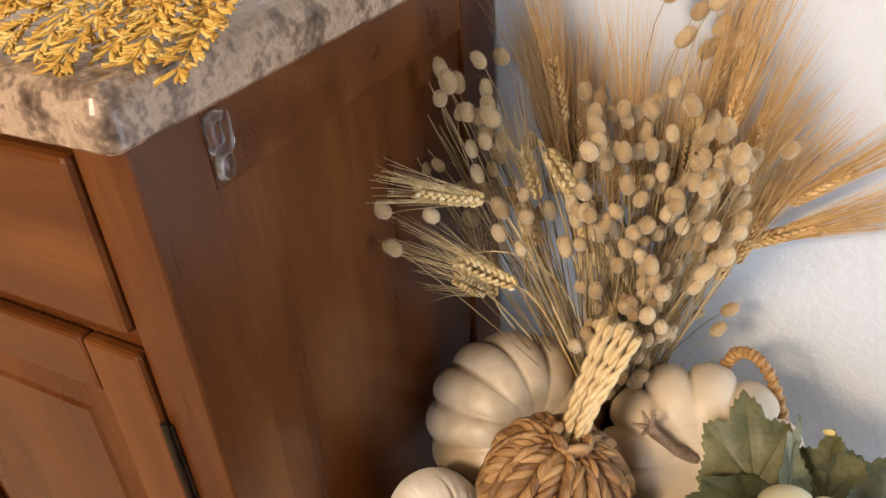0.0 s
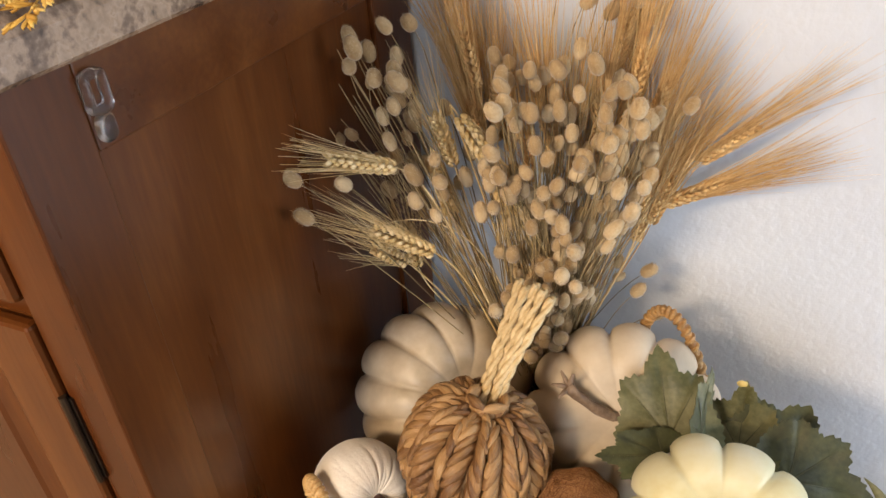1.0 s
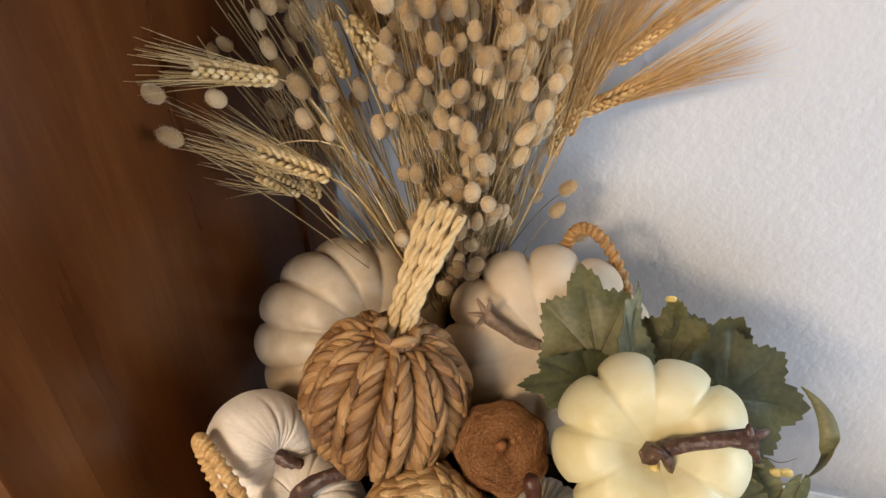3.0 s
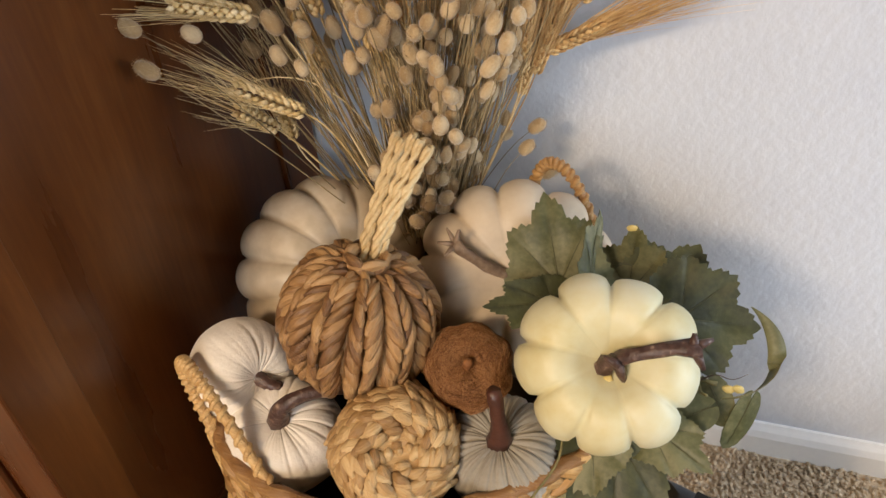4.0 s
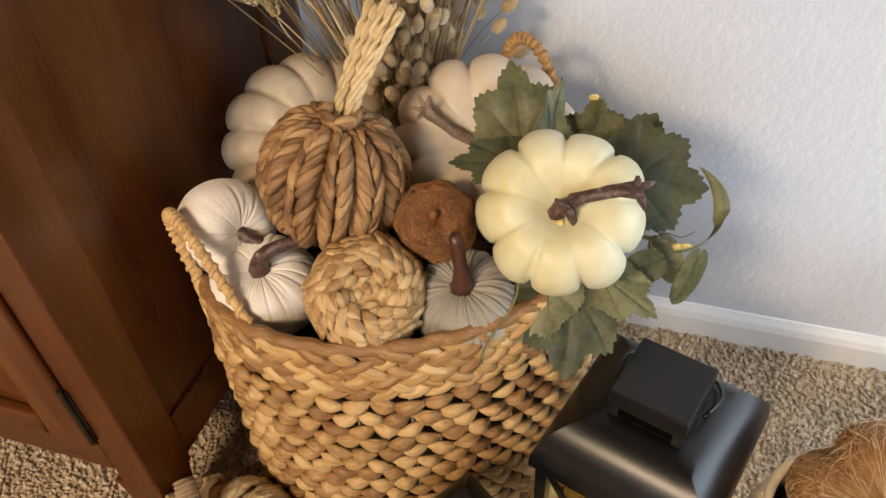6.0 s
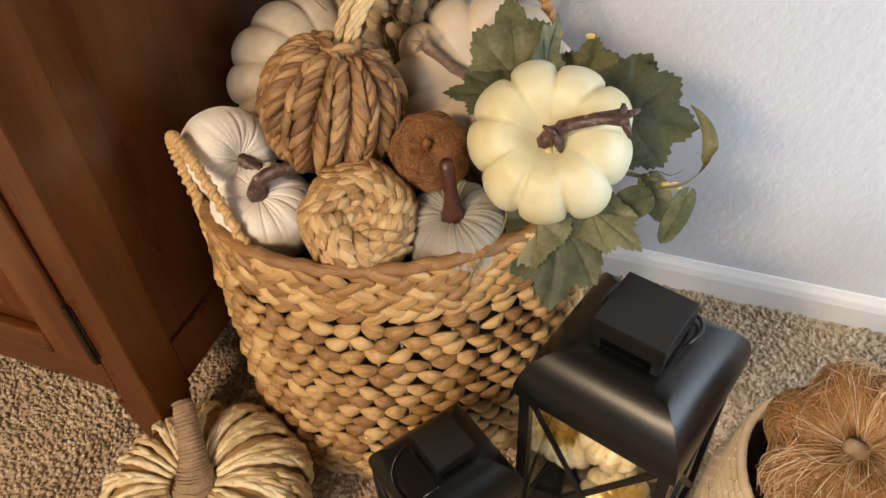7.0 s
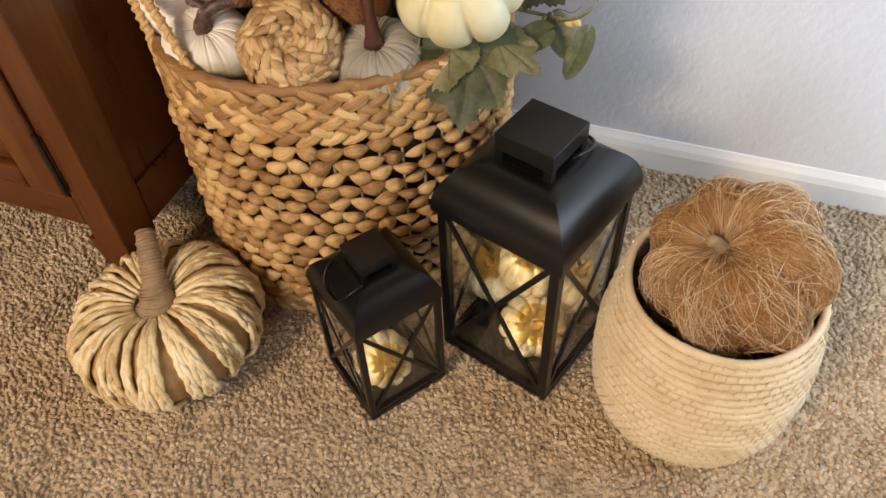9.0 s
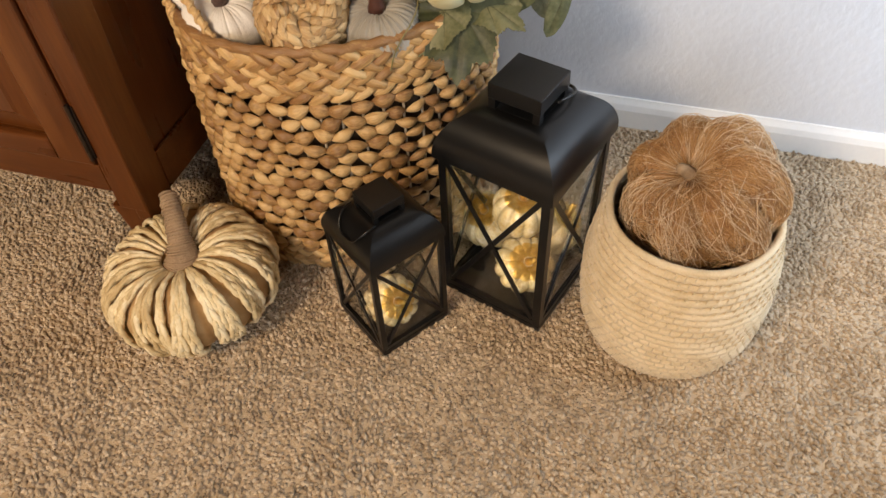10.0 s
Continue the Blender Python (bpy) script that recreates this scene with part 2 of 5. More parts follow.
def pumpkin_point(phi, th, r, h, ribs, depth, dimple, power=0.55, seed=0, wobble=0.03):
    f = abs(math.sin(ribs * th / 2)) ** power
    s, c = math.sin(phi), math.cos(phi)
    w = 1 + wobble * noise.noise((math.cos(th) * 1.3 + seed, math.sin(th) * 1.3, seed * 0.7))
    rr = r * (s ** 0.8) * (1 - depth * (1 - f) * min(1.0, s * 1.6)) * w
    z = h * (abs(c) ** 0.9) * (1 if c > 0 else -1)
    q = math.exp(-(rr / (r * 0.38)) ** 2)
    z -= dimple * q * (1 if c > 0 else -0.6)
    z *= 1 - 0.35 * depth * (1 - f) * s
    return Vector((rr * math.cos(th), rr * math.sin(th), z))


def pumpkin_bm(r, h, ribs, depth, dimple, power=0.55, seed=0, nu=None, nv=28, wobble=0.03):
    bm = bmesh.new()
    nu = nu or ribs * 12
    rows = [[pumpkin_point(math.pi * (i + 0.02) / (nv - 0.96), 2 * math.pi * j / nu, r, h, ribs, depth, dimple, power, seed, wobble) for j in range(nu)] for i in range(nv)]
    grid_mesh(bm, list(reversed(rows)), True, True)
    return bm


def puff_mesh(name, length, width, thick, fold=0.25, n=6, sides=6, point=0.7):
    """A pointed, slightly folded blade of dried reed, along x, its outer side to +z."""
    bm = bmesh.new()
    rows = []
    for i in range(n + 1):
        t = i / n
        w = max(0.06, math.sin(math.pi * (0.06 + 0.88 * t)) ** point)
        row = []
        for k in range(sides):
            a = 2 * math.pi * k / sides
            y, z = math.cos(a) * width / 2 * w, math.sin(a) * thick / 2 * w
            z += fold * thick * math.sin(math.pi * t) - 0.12 * thick * abs(y) / (width / 2)
            row.append((length * (t - 0.5), y, z))
        rows.append(row)
    grid_mesh(bm, rows, True, True)
    me = bpy.data.meshes.new(name)
    bm.to_mesh(me)
    bm.free()
    me.polygons.foreach_set("use_smooth", [True] * len(me.polygons))
    return me


def lay_pieces(name, mes, mats_list, parent, mat, near, limit=300):
    """Pieces on shared meshes: those nearest by the plan key as parts, the rest joined into one part."""
    order = sorted(range(len(mats_list)), key=lambda i: near(mats_list[i].translation))
    for me in mes:
        if not me.materials:
            me.materials.append(mat)
    for i in order[:limit]:
        ob = new(name, mes[i % len(mes)])
        ob.parent = parent
        ob.matrix_basis = mats_list[i]
    rest = order[limit:]
    if rest:
        joined_pieces(name + "_rest", mes, [mats_list[i] for i in rest], parent, mat)


def joined_pieces(name, mes, matrices, parent, mat, label=""):
    vs, fs, base = [], [], 0
    data = []
    for me in mes:
        co = np.empty(len(me.vertices) * 3)
        me.vertices.foreach_get("co", co)
        data.append((co.reshape(-1, 3), [tuple(p.vertices) for p in me.polygons]))
    for i, m in enumerate(matrices):
        co, faces = data[i % len(mes)]
        a = np.array(m)
        vs.append(co @ a[:3, :3].T + a[:3, 3])
        fs.extend([tuple(v + base for v in f) for f in faces])
        base += len(co)
    me = bpy.data.meshes.new(name)
    me.from_pydata(np.concatenate(vs).tolist(), [], fs)
    ob = mesh_part(name, me, mat, parent, label)
    return tagged(ob, kind="stuff")


def frame_matrix(p, along, out):
    """x along, z out."""
    x = Vector(along).normalized()
    z = Vector(out)
    z = (z - x * z.dot(x)).normalized()
    y = z.cross(x)
    return Matrix(((x.x, y.x, z.x, p[0]), (x.y, y.y, z.y, p[1]), (x.z, y.z, z.z, p[2]), (0, 0, 0, 1)))


# ---- setting ----
def build_room():
    t = 0.1
    def slab(name, dims, mat, label, cat):
        ob = box_part(name, dims, mat, None, label, 0)
        return tagged(ob, label, cat, kind="structure")
    slab("floor", (ROOM_X0 - t, ROOM_X1 + t, ROOM_Y0 - t, WALL_Y + t, -0.1, -0.0015), M_CARPET, "beige cut-pile carpeted floor", "floor")
    # out of view and assumed: ceiling, west, south and east walls, dark against bounce
    slab("ceiling", (ROOM_X0 - t, ROOM_X1 + t, ROOM_Y0 - t, WALL_Y + t, ROOM_Z, ROOM_Z + t), M_UNSEENWALL, "unseen ceiling, added dark to limit bounced light", "ceiling")
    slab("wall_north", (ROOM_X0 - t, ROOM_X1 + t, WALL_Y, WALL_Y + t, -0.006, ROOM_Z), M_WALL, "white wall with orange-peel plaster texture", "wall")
    slab("wall_west", (ROOM_X0 - t, ROOM_X0, ROOM_Y0, WALL_Y, -0.006, ROOM_Z), M_UNSEENWALL, "unseen wall, added dark to limit bounced light", "wall")
    bm = bmesh.new()
    x0, x1, z0, z1 = -0.4, 1.3, 0.7, 2.2
    box(bm, ROOM_X0 - t, x0, ROOM_Y0 - t, ROOM_Y0, -0.006, ROOM_Z)
    box(bm, x1, ROOM_X1 + t, ROOM_Y0 - t, ROOM_Y0, -0.006, ROOM_Z)
    box(bm, x0, x1, ROOM_Y0 - t, ROOM_Y0, -0.006, z0)
    box(bm, x0, x1, ROOM_Y0 - t, ROOM_Y0, z1, ROOM_Z)
    tagged(part("wall_south", bm, M_UNSEENWALL, None, "", False), "unseen wall with a window opening, added dark to limit bounced light", "wall", kind="structure")
    bm = bmesh.new()
    y0, y1, z0, z1 = 0.25, 0.73, 0.23, 1.09
    box(bm, ROOM_X1, ROOM_X1 + t, ROOM_Y0, y0, -0.006, ROOM_Z)
    box(bm, ROOM_X1, ROOM_X1 + t, y1, WALL_Y, -0.006, ROOM_Z)
    box(bm, ROOM_X1, ROOM_X1 + t, y0, y1, -0.006, z0)
    box(bm, ROOM_X1, ROOM_X1 + t, y0, y1, z1, ROOM_Z)
    tagged(part("wall_east", bm, M_UNSEENWALL, None, "", False), "unseen wall with a window opening, added dark to limit bounced light", "wall", kind="structure")
    bm = bmesh.new()
    prof = [(0, 0), (-0.013, 0), (-0.013, 0.040), (-0.010, 0.050), (-0.006, 0.056), (-0.004, 0.060), (0, 0.060)]
    rows = [[(x, WALL_Y + a, b - 0.006) for a, b in prof] for x in (0.0, ROOM_X1)]
    grid_mesh(bm, rows, True, True)
    tagged(part("baseboard", bm, M_TRIM, None, "", False), "white painted wooden baseboard along the wall", "baseboard", kind="structure")


build_room()


def cabinet():
    c = thing("sideboard_cabinet", "reddish-brown stained wooden sideboard cabinet with raised door", "cabinet")
    X0, Y0, Y1 = -0.95, 0.285, 0.785
    # side: stiles, rails, sunk panel
    box_part("side_stile", (-0.022, 0.0, Y0 + 0.001, 0.344, 0.10, 0.868), M_WOOD, c)
    box_part("side_stile", (-0.022, 0.0, 0.706, Y1, 0.10, 0.868), M_WOOD, c)
    box_part("top_rail", (-0.022, -0.0005, 0.3445, 0.7055, 0.80, 0.868), M_WOOD_H, c)
    box_part("bottom_rail", (-0.022, -0.0005, 0.3445, 0.7055, 0.112, 0.18), M_WOOD_H, c)
    box_part("side_panel", (-0.018, -0.005, 0.344, 0.706, 0.18, 0.80), M_WOOD, c)
    # legs, tapered to the foot
    def leg(x0, x1, y0, y1, dx, dy):
        bm = bmesh.new()
        top = [(x0, y0, 0.118), (x1, y0, 0.118), (x1, y1, 0.118), (x0, y1, 0.118)]
        low = [(x0 + max(dx, 0), y0 + max(dy, 0), 0), (x1 + min(dx, 0), y0 + max(dy, 0), 0), (x1 + min(dx, 0), y1 + min(dy, 0), 0), (x0 + max(dx, 0), y1 + min(dy, 0), 0)]
        grid_mesh(bm, [low, top], True, True)
        part("leg", bm, M_WOOD, c, "", False)
    leg(-0.06, -0.0008, Y0 + 0.002, 0.343, 0.03, -0.022)
    leg(-0.06, -0.0008, 0.707, Y1 - 0.002, 0.03, 0.022)
    leg(X0, X0 + 0.06, Y0 + 0.002, 0.343, -0.03, -0.022)
    leg(X0, X0 + 0.06, 0.707, Y1 - 0.002, -0.03, 0.022)
    # carcass
    box_part("carcass", (X0, -0.0225, Y0 + 0.03, Y1, 0.12, 0.868), M_WOOD, c)
    # front frame
    box_part("front_stile", (-0.046, -0.0006, Y0, Y0 + 0.03, 0.1185, 0.868), M_WOOD, c)
    box_part("front_rail", (X0, -0.0465, Y0 + 0.006, Y0 + 0.03, 0.6945, 0.711), M_WOOD_H, c)
    box_part("apron", (X0, -0.0465, Y0, Y0 + 0.03, 0.148, 0.197), M_WOOD_H, c)
    box_part("drawer_gap", (X0, -0.0465, Y0 + 0.02, Y0 + 0.0295, 0.198, 0.867), M_DARK, c)
    for x1, w in ((-0.0475, 0.40), (-0.4535, 0.40)):
        box_part("drawer_front", (x1 - w, x1, Y0 - 0.006, Y0 + 0.014, 0.712, 0.846), M_WOOD_H, c, bevel=0.005)
        door = box_part("door", (x1 - w, x1, Y0 + 0.007, Y0 + 0.019, 0.2, 0.694), M_WOOD, c, bevel=0.002)
        z0, z1 = 0.2, 0.694
        for nm, d, mt in (("door_stile", (x1 - 0.056, x1, Y0 - 0.006, Y0 + 0.0068, z0, z1), M_WOOD), ("door_stile", (x1 - w, x1 - w + 0.056, Y0 - 0.006, Y0 + 0.0068, z0, z1), M_WOOD),
                          ("door_rail", (x1 - w + 0.0565, x1 - 0.0565, Y0 - 0.0058, Y0 + 0.0068, z1 - 0.054, z1), M_WOOD_H), ("door_rail", (x1 - w + 0.0565, x1 - 0.0565, Y0 - 0.0058, Y0 + 0.0068, z0, z0 + 0.036), M_WOOD_H)):
            box_part(nm, d, mt, door, bevel=0.004)
        bm = bmesh.new()
        a0, a1, b0, b1 = x1 - w + 0.057, x1 - 0.057, z0 + 0.037, z1 - 0.055
        rows = [[(a0 + i, Y0 - y, b0 + i), (a1 - i, Y0 - y, b0 + i), (a1 - i, Y0 - y, b1 - i), (a0 + i, Y0 - y, b1 - i)] for i, y in ((0, -0.0065), (0.004, -0.005), (0.03, 0.0005), (0.034, 0.003))]
        grid_mesh(bm, rows, True, True)
        part("raised_panel", bm, M_WOOD, door, "", False)
    for z in (0.255, 0.585):
        bm = bmesh.new()
        tube(bm, [(-0.0468, Y0 - 0.004, z - 0.045), (-0.0468, Y0 - 0.004, z + 0.045)], 0.0032, 10)
        box(bm, -0.048, -0.041, Y0 - 0.0022, Y0 - 0.0002, z - 0.042, z + 0.042)
        part("hinge", bm, M_BRONZE, c, "dark bronze door hinge", False)
    return c


cabinet()


def countertop():
    bm = bmesh.new()
    x0, x1, y0, y1 = -0.98, 0.034, 0.252, 0.79
    rc = 0.010
    def loop(inset, z):
        pts = [(x0 + inset, y1)]
        pts += [(x0 + inset, y0 + inset)]
        for k in range(7):
            a = -math.pi / 2 + math.pi / 2 * k / 6
            pts.append((x1 - rc + (rc - inset) * math.cos(a), y0 + rc + (rc - inset) * math.sin(a)))
        pts.append((x1 - inset, y1))
        return [(x, y, z) for x, y in pts]
    prof = [(0.004, 0.8695), (0.0, 0.873), (0.0, 0.893), (0.003, 0.900), (0.008, 0.905)]
    grid_mesh(bm, [loop(i, z) for i, z in prof], True, True)
    bmesh.ops.recalc_face_normals(bm, faces=bm.faces)
    ob = part("countertop", bm, M_GRANITE, None, "", False)
    tagged(ob, "polished brown speckled granite countertop with rounded edge", "countertop")


countertop()


# ---- pumpkins in and round the basket ----
def plain_pumpkin(loc, axis, r, h, ribs, depth, dimple, mat, label, seed, spin=0.0, power=0.55, category="pumpkin", wobble=0.03):
    p = thing("decorative_pumpkin", label, category, "decorative pumpkins", axis_pose(loc, axis, spin))
    part("body", pumpkin_bm(r, h, ribs, depth, dimple, power, seed, wobble=wobble), mat, p)
    return p


def stem_part(parent, pts, radii, mat, label="", sides=8, rough=0.15, seed=0):
    bm = bmesh.new()
    tube(bm, pts, radii, sides, True, 0.12)
    for v in bm.verts:
        v.co += Vector(noise.noise_vector(v.co * 260 + Vector((seed, 0, 0)))) * radii[0] * rough
    return part("stem", bm, mat, parent, label)


def prongs(parent, at, ways, r, mat):
    """Broken, splayed ends of a resin stem."""
    for w in ways:
        bm = bmesh.new()
        a = Vector(at)
        tube(bm, [a, a + Vector(w) * 0.5 + Vector((0, 0, 0.001)), a + Vector(w)], [r, r * 0.8, r * 0.35], 6)
        for v in bm.verts:
            v.co += Vector(noise.noise_vector(v.co * 300)) * r * 0.3
        part("stem_prong", bm, mat, parent)


def build_pumpkins():
    plain_pumpkin((0.098, 0.600, 0.392), (0.62, -0.50, 0.50), 0.101, 0.089, 13, 0.105, 0.03, M_GREYP, "large grey-white ribbed pumpkin at the basket's back", 1, 10)
    p = plain_pumpkin((0.296, 0.600, 0.420), (0.10, -0.66, 0.72), 0.099, 0.076, 11, 0.14, 0.032, M_CREAM, "large cream ribbed pumpkin with a brown stem", 2, 5)
    stem_part(p, bez((0, 0, 0.03), (-0.01, -0.005, 0.06), (-0.034, 0.01, 0.07), (-0.048, 0.024, 0.079), 9), [0.009, 0.007, 0.006, 0.0055, 0.005, 0.005, 0.005, 0.0055, 0.0065], M_STEMP, "brown curved resin stem with forked end", rough=0.35)
    prongs(p, (-0.047, 0.023, 0.078), ((-0.016, 0.002, 0.006), (-0.008, 0.015, 0.004), (-0.010, -0.010, 0.008), (0.004, 0.012, 0.010)), 0.0030, M_STEMP)
    p = plain_pumpkin((0.400, 0.468, 0.465), (0.06, -0.66, 0.75), 0.0720, 0.052, 9, 0.15, 0.032, M_YELP, "pale yellow ribbed pumpkin with dark flecked stem", 3, 12, 0.42, wobble=0.07)
    stem_part(p, bez((-0.004, -0.004, 0.016), (-0.002, 0.0, 0.045), (0.02, 0.006, 0.052), (0.062, 0.003, 0.054), 10), [0.009, 0.0075, 0.006, 0.005, 0.0048, 0.0048, 0.0046, 0.0046, 0.005, 0.0085], M_STEMD, "dark brown resin stem with pale flecks", rough=0.5)
    prongs(p, (0.058, 0.003, 0.054), ((0.014, 0.004, 0.0), (0.006, -0.016, -0.006), (0.002, 0.010, 0.004)), 0.0042, M_STEMD)
    prongs(p, (0.006, -0.003, 0.044), ((0.004, -0.016, -0.020), (-0.010, 0.006, 0.004)), 0.0042, M_STEMD)
    prongs(p, (-0.002, -0.010, 0.026), ((0.003, -0.010, -0.006),), 0.004, M_YELLOW)
    for loc, ax, r, h, ribs, mat, lab, seed, stem in (
            ((0.131, 0.405, 0.366), (0.12, -0.22, 0.95), 0.053, 0.043, 9, M_VELVET, "white velvet pumpkin gathered under a dark stem", 4, [(0, 0, 0.03), (-0.002, 0.0, 0.062), (0.03, 0.006, 0.072), (0.066, 0.008, 0.052)]),
            ((0.080, 0.437, 0.405), (0.80, -0.40, 0.30), 0.048, 0.040, 9, M_VELVET, "white velvet pumpkin lying on its side", 5, [(0, 0, 0.020), (0.0, 0.0, 0.032), (0.004, -0.008, 0.040), (0.010, -0.016, 0.042)]),
            ((0.323, 0.432, 0.371), (0.02, -0.30, 0.95), 0.050, 0.040, 11, M_VELVETG, "grey velvet pumpkin with gathered folds and stem", 6, [(0, 0, 0.03), (0.002, 0.0, 0.05), (0.0, 0.01, 0.075), (-0.004, 0.018, 0.09)])):
        p = thing("velvet_pumpkin", lab, "pumpkin", "velvet pumpkins", axis_pose(loc, ax))
        bm = bmesh.new()
        nu, nv = 260, 36
        rows = []
        for i in range(nv):
            ph = math.pi * (i + 0.02) / (nv - 0.96)
            row = []
            for j in range(nu):
                th = 2 * math.pi * j / nu
                v = pumpkin_point(ph, th, r, h, 6, 0.02, 0.010, 0.8, seed, 0.06)
                crease = 1 - abs(noise.noise((math.cos(th) * 3, math.sin(th) * 3, seed * 3.1 + 0.3 * ph))) * 2.6
                fine = 1 - abs(noise.noise((math.cos(th) * 9, math.sin(th) * 9, seed * 1.7 + 0.25 * ph))) * 2.6
                near_stem = max(0.0, math.cos(ph * 0.86)) ** (0.8 if mat is M_VELVETG else 1.3)
                v *= 1 - ((0.085 if mat is M_VELVETG else 0.04) * max(0, crease) ** 3 + (0.05 if mat is M_VELVETG else 0.008) * max(0, fine) ** 3) * near_stem
                row.append(v)
            rows.append(row)
        grid_mesh(bm, list(reversed(rows)), True, True)
        part("body", bm, mat, p)
        stem_part(p, bez(*stem, 8), [0.0110, 0.0090, 0.0074, 0.0066, 0.006, 0.006, 0.0064, 0.0056], M_STEMR if mat is M_VELVETG else M_STEMD, "dark reddish-brown resin stem")


build_pumpkins()


def fibre_bm(count, r, h, ribs, depth, dimple, seed, length, thick, lift, radial=0.6):
    """Thin fibres lying over a ribbed pumpkin surface."""
    rng = random.Random(seed)
    vs, fs = [], []
    for _ in range(count):
        ph, th = math.acos(1 - 1.75 * rng.random()), rng.uniform(0, 2 * math.pi)
        dph, dth = rng.gauss(0, 1) * (1 if rng.random() < radial else 0.3), rng.gauss(0, 0.8 * (1 - radial) + 0.12)
        n = math.hypot(dph, dth) or 1
        L = length * rng.uniform(0.4, 1.2) / r
        dph, dth = dph / n * L, dth / n * L
        k = 6
        off = rng.uniform(0.0, lift)
        base = len(vs)
        curl = rng.gauss(0, 0.35)
        for i in range(k):
            t = i / (k - 1)
            p = pumpkin_point(min(3.0, max(0.05, ph + dph * t + curl * L * t * t)), th + (dth * t + curl * L * t * (1 - t)) / max(0.3, math.sin(min(2.6, max(0.25, ph)))), r, h, ribs, depth, dimple, 0.6, seed, 0.05)
            nrm = Vector((p.x / r / r, p.y / r / r, p.z / h / h)).normalized()
            p += nrm * (0.0006 + off * math.sin(math.pi * (0.1 + 0.9 * t)) + (lift * 0.8 * t * t if rng.random() < 0.04 else 0))
            side = nrm.cross(Vector((rng.uniform(-1, 1), rng.uniform(-1, 1), rng.uniform(-1, 1)))).normalized() if i == 0 else side
            w = thick * (1 - 0.5 * t)
            vs += [p + side * w, p - side * w, p + nrm * w * 1.2]
        for i in range(k - 1):
            a = base + 3 * i
            for q in range(3):
                fs.append((a + q, a + (q + 1) % 3, a + 3 + (q + 1) % 3, a + 3 + q))
    me = bpy.data.meshes.new("fibres")
    me.from_pydata([tuple(v) for v in vs], [], fs)
    return me


def fibre_pumpkins():
    p = thing("fibre_pumpkin", "tan sisal-fibre pumpkin resting in a rope basket", "pumpkin", "decorative pumpkins", axis_pose((0.726, 0.388, 0.232), (-0.46, -0.30, 0.82), 28))
    part("body", pumpkin_bm(0.092, 0.080, 7, 0.24, 0.034, 0.6, 11, wobble=0.05), M_FUZZ, p)
    tagged(mesh_part("fibre_coat", fibre_bm(4600, 0.092, 0.080, 7, 0.24, 0.034, 11, 0.095, 0.00042, 0.0032, 0.95), M_FUZZ, p), kind="stuff")
    tagged(mesh_part("loose_straw", fibre_bm(820, 0.092, 0.080, 7, 0.24, 0.034, 17, 0.15, 0.0006, 0.006, 0.98), M_PALEFIB, p), "pale loose straw fibres", kind="stuff")
    stem_part(p, bez((0, 0, 0.04), (0, 0, 0.06), (-0.002, -0.002, 0.066), (-0.004, -0.006, 0.07), 6), [0.010, 0.008, 0.0065, 0.006, 0.006, 0.004], M_TWINE, "short broken woody stem", rough=0.3)
    p = thing("fibre_pumpkin", "small rust-brown coco-fibre pumpkin", "pumpkin", "decorative pumpkins", axis_pose((0.287, 0.466, 0.432), (0.12, -0.58, 0.80)))
    part("body", pumpkin_bm(0.036, 0.029, 7, 0.15, 0.011, 0.6, 13, wobble=0.06), M_COCO, p)
    tagged(mesh_part("fibre_coat", fibre_bm(2600, 0.036, 0.029, 7, 0.15, 0.011, 13, 0.045, 0.00026, 0.0032, 0.5), M_COCO, p), kind="stuff")
    stem_part(p, bez((0, 0, 0.012), (0, 0, 0.02), (0.001, 0, 0.026), (0.002, 0.001, 0.031), 5), [0.006, 0.005, 0.0045, 0.004, 0.003], M_COCO, "tiny brown stem")


fibre_pumpkins()


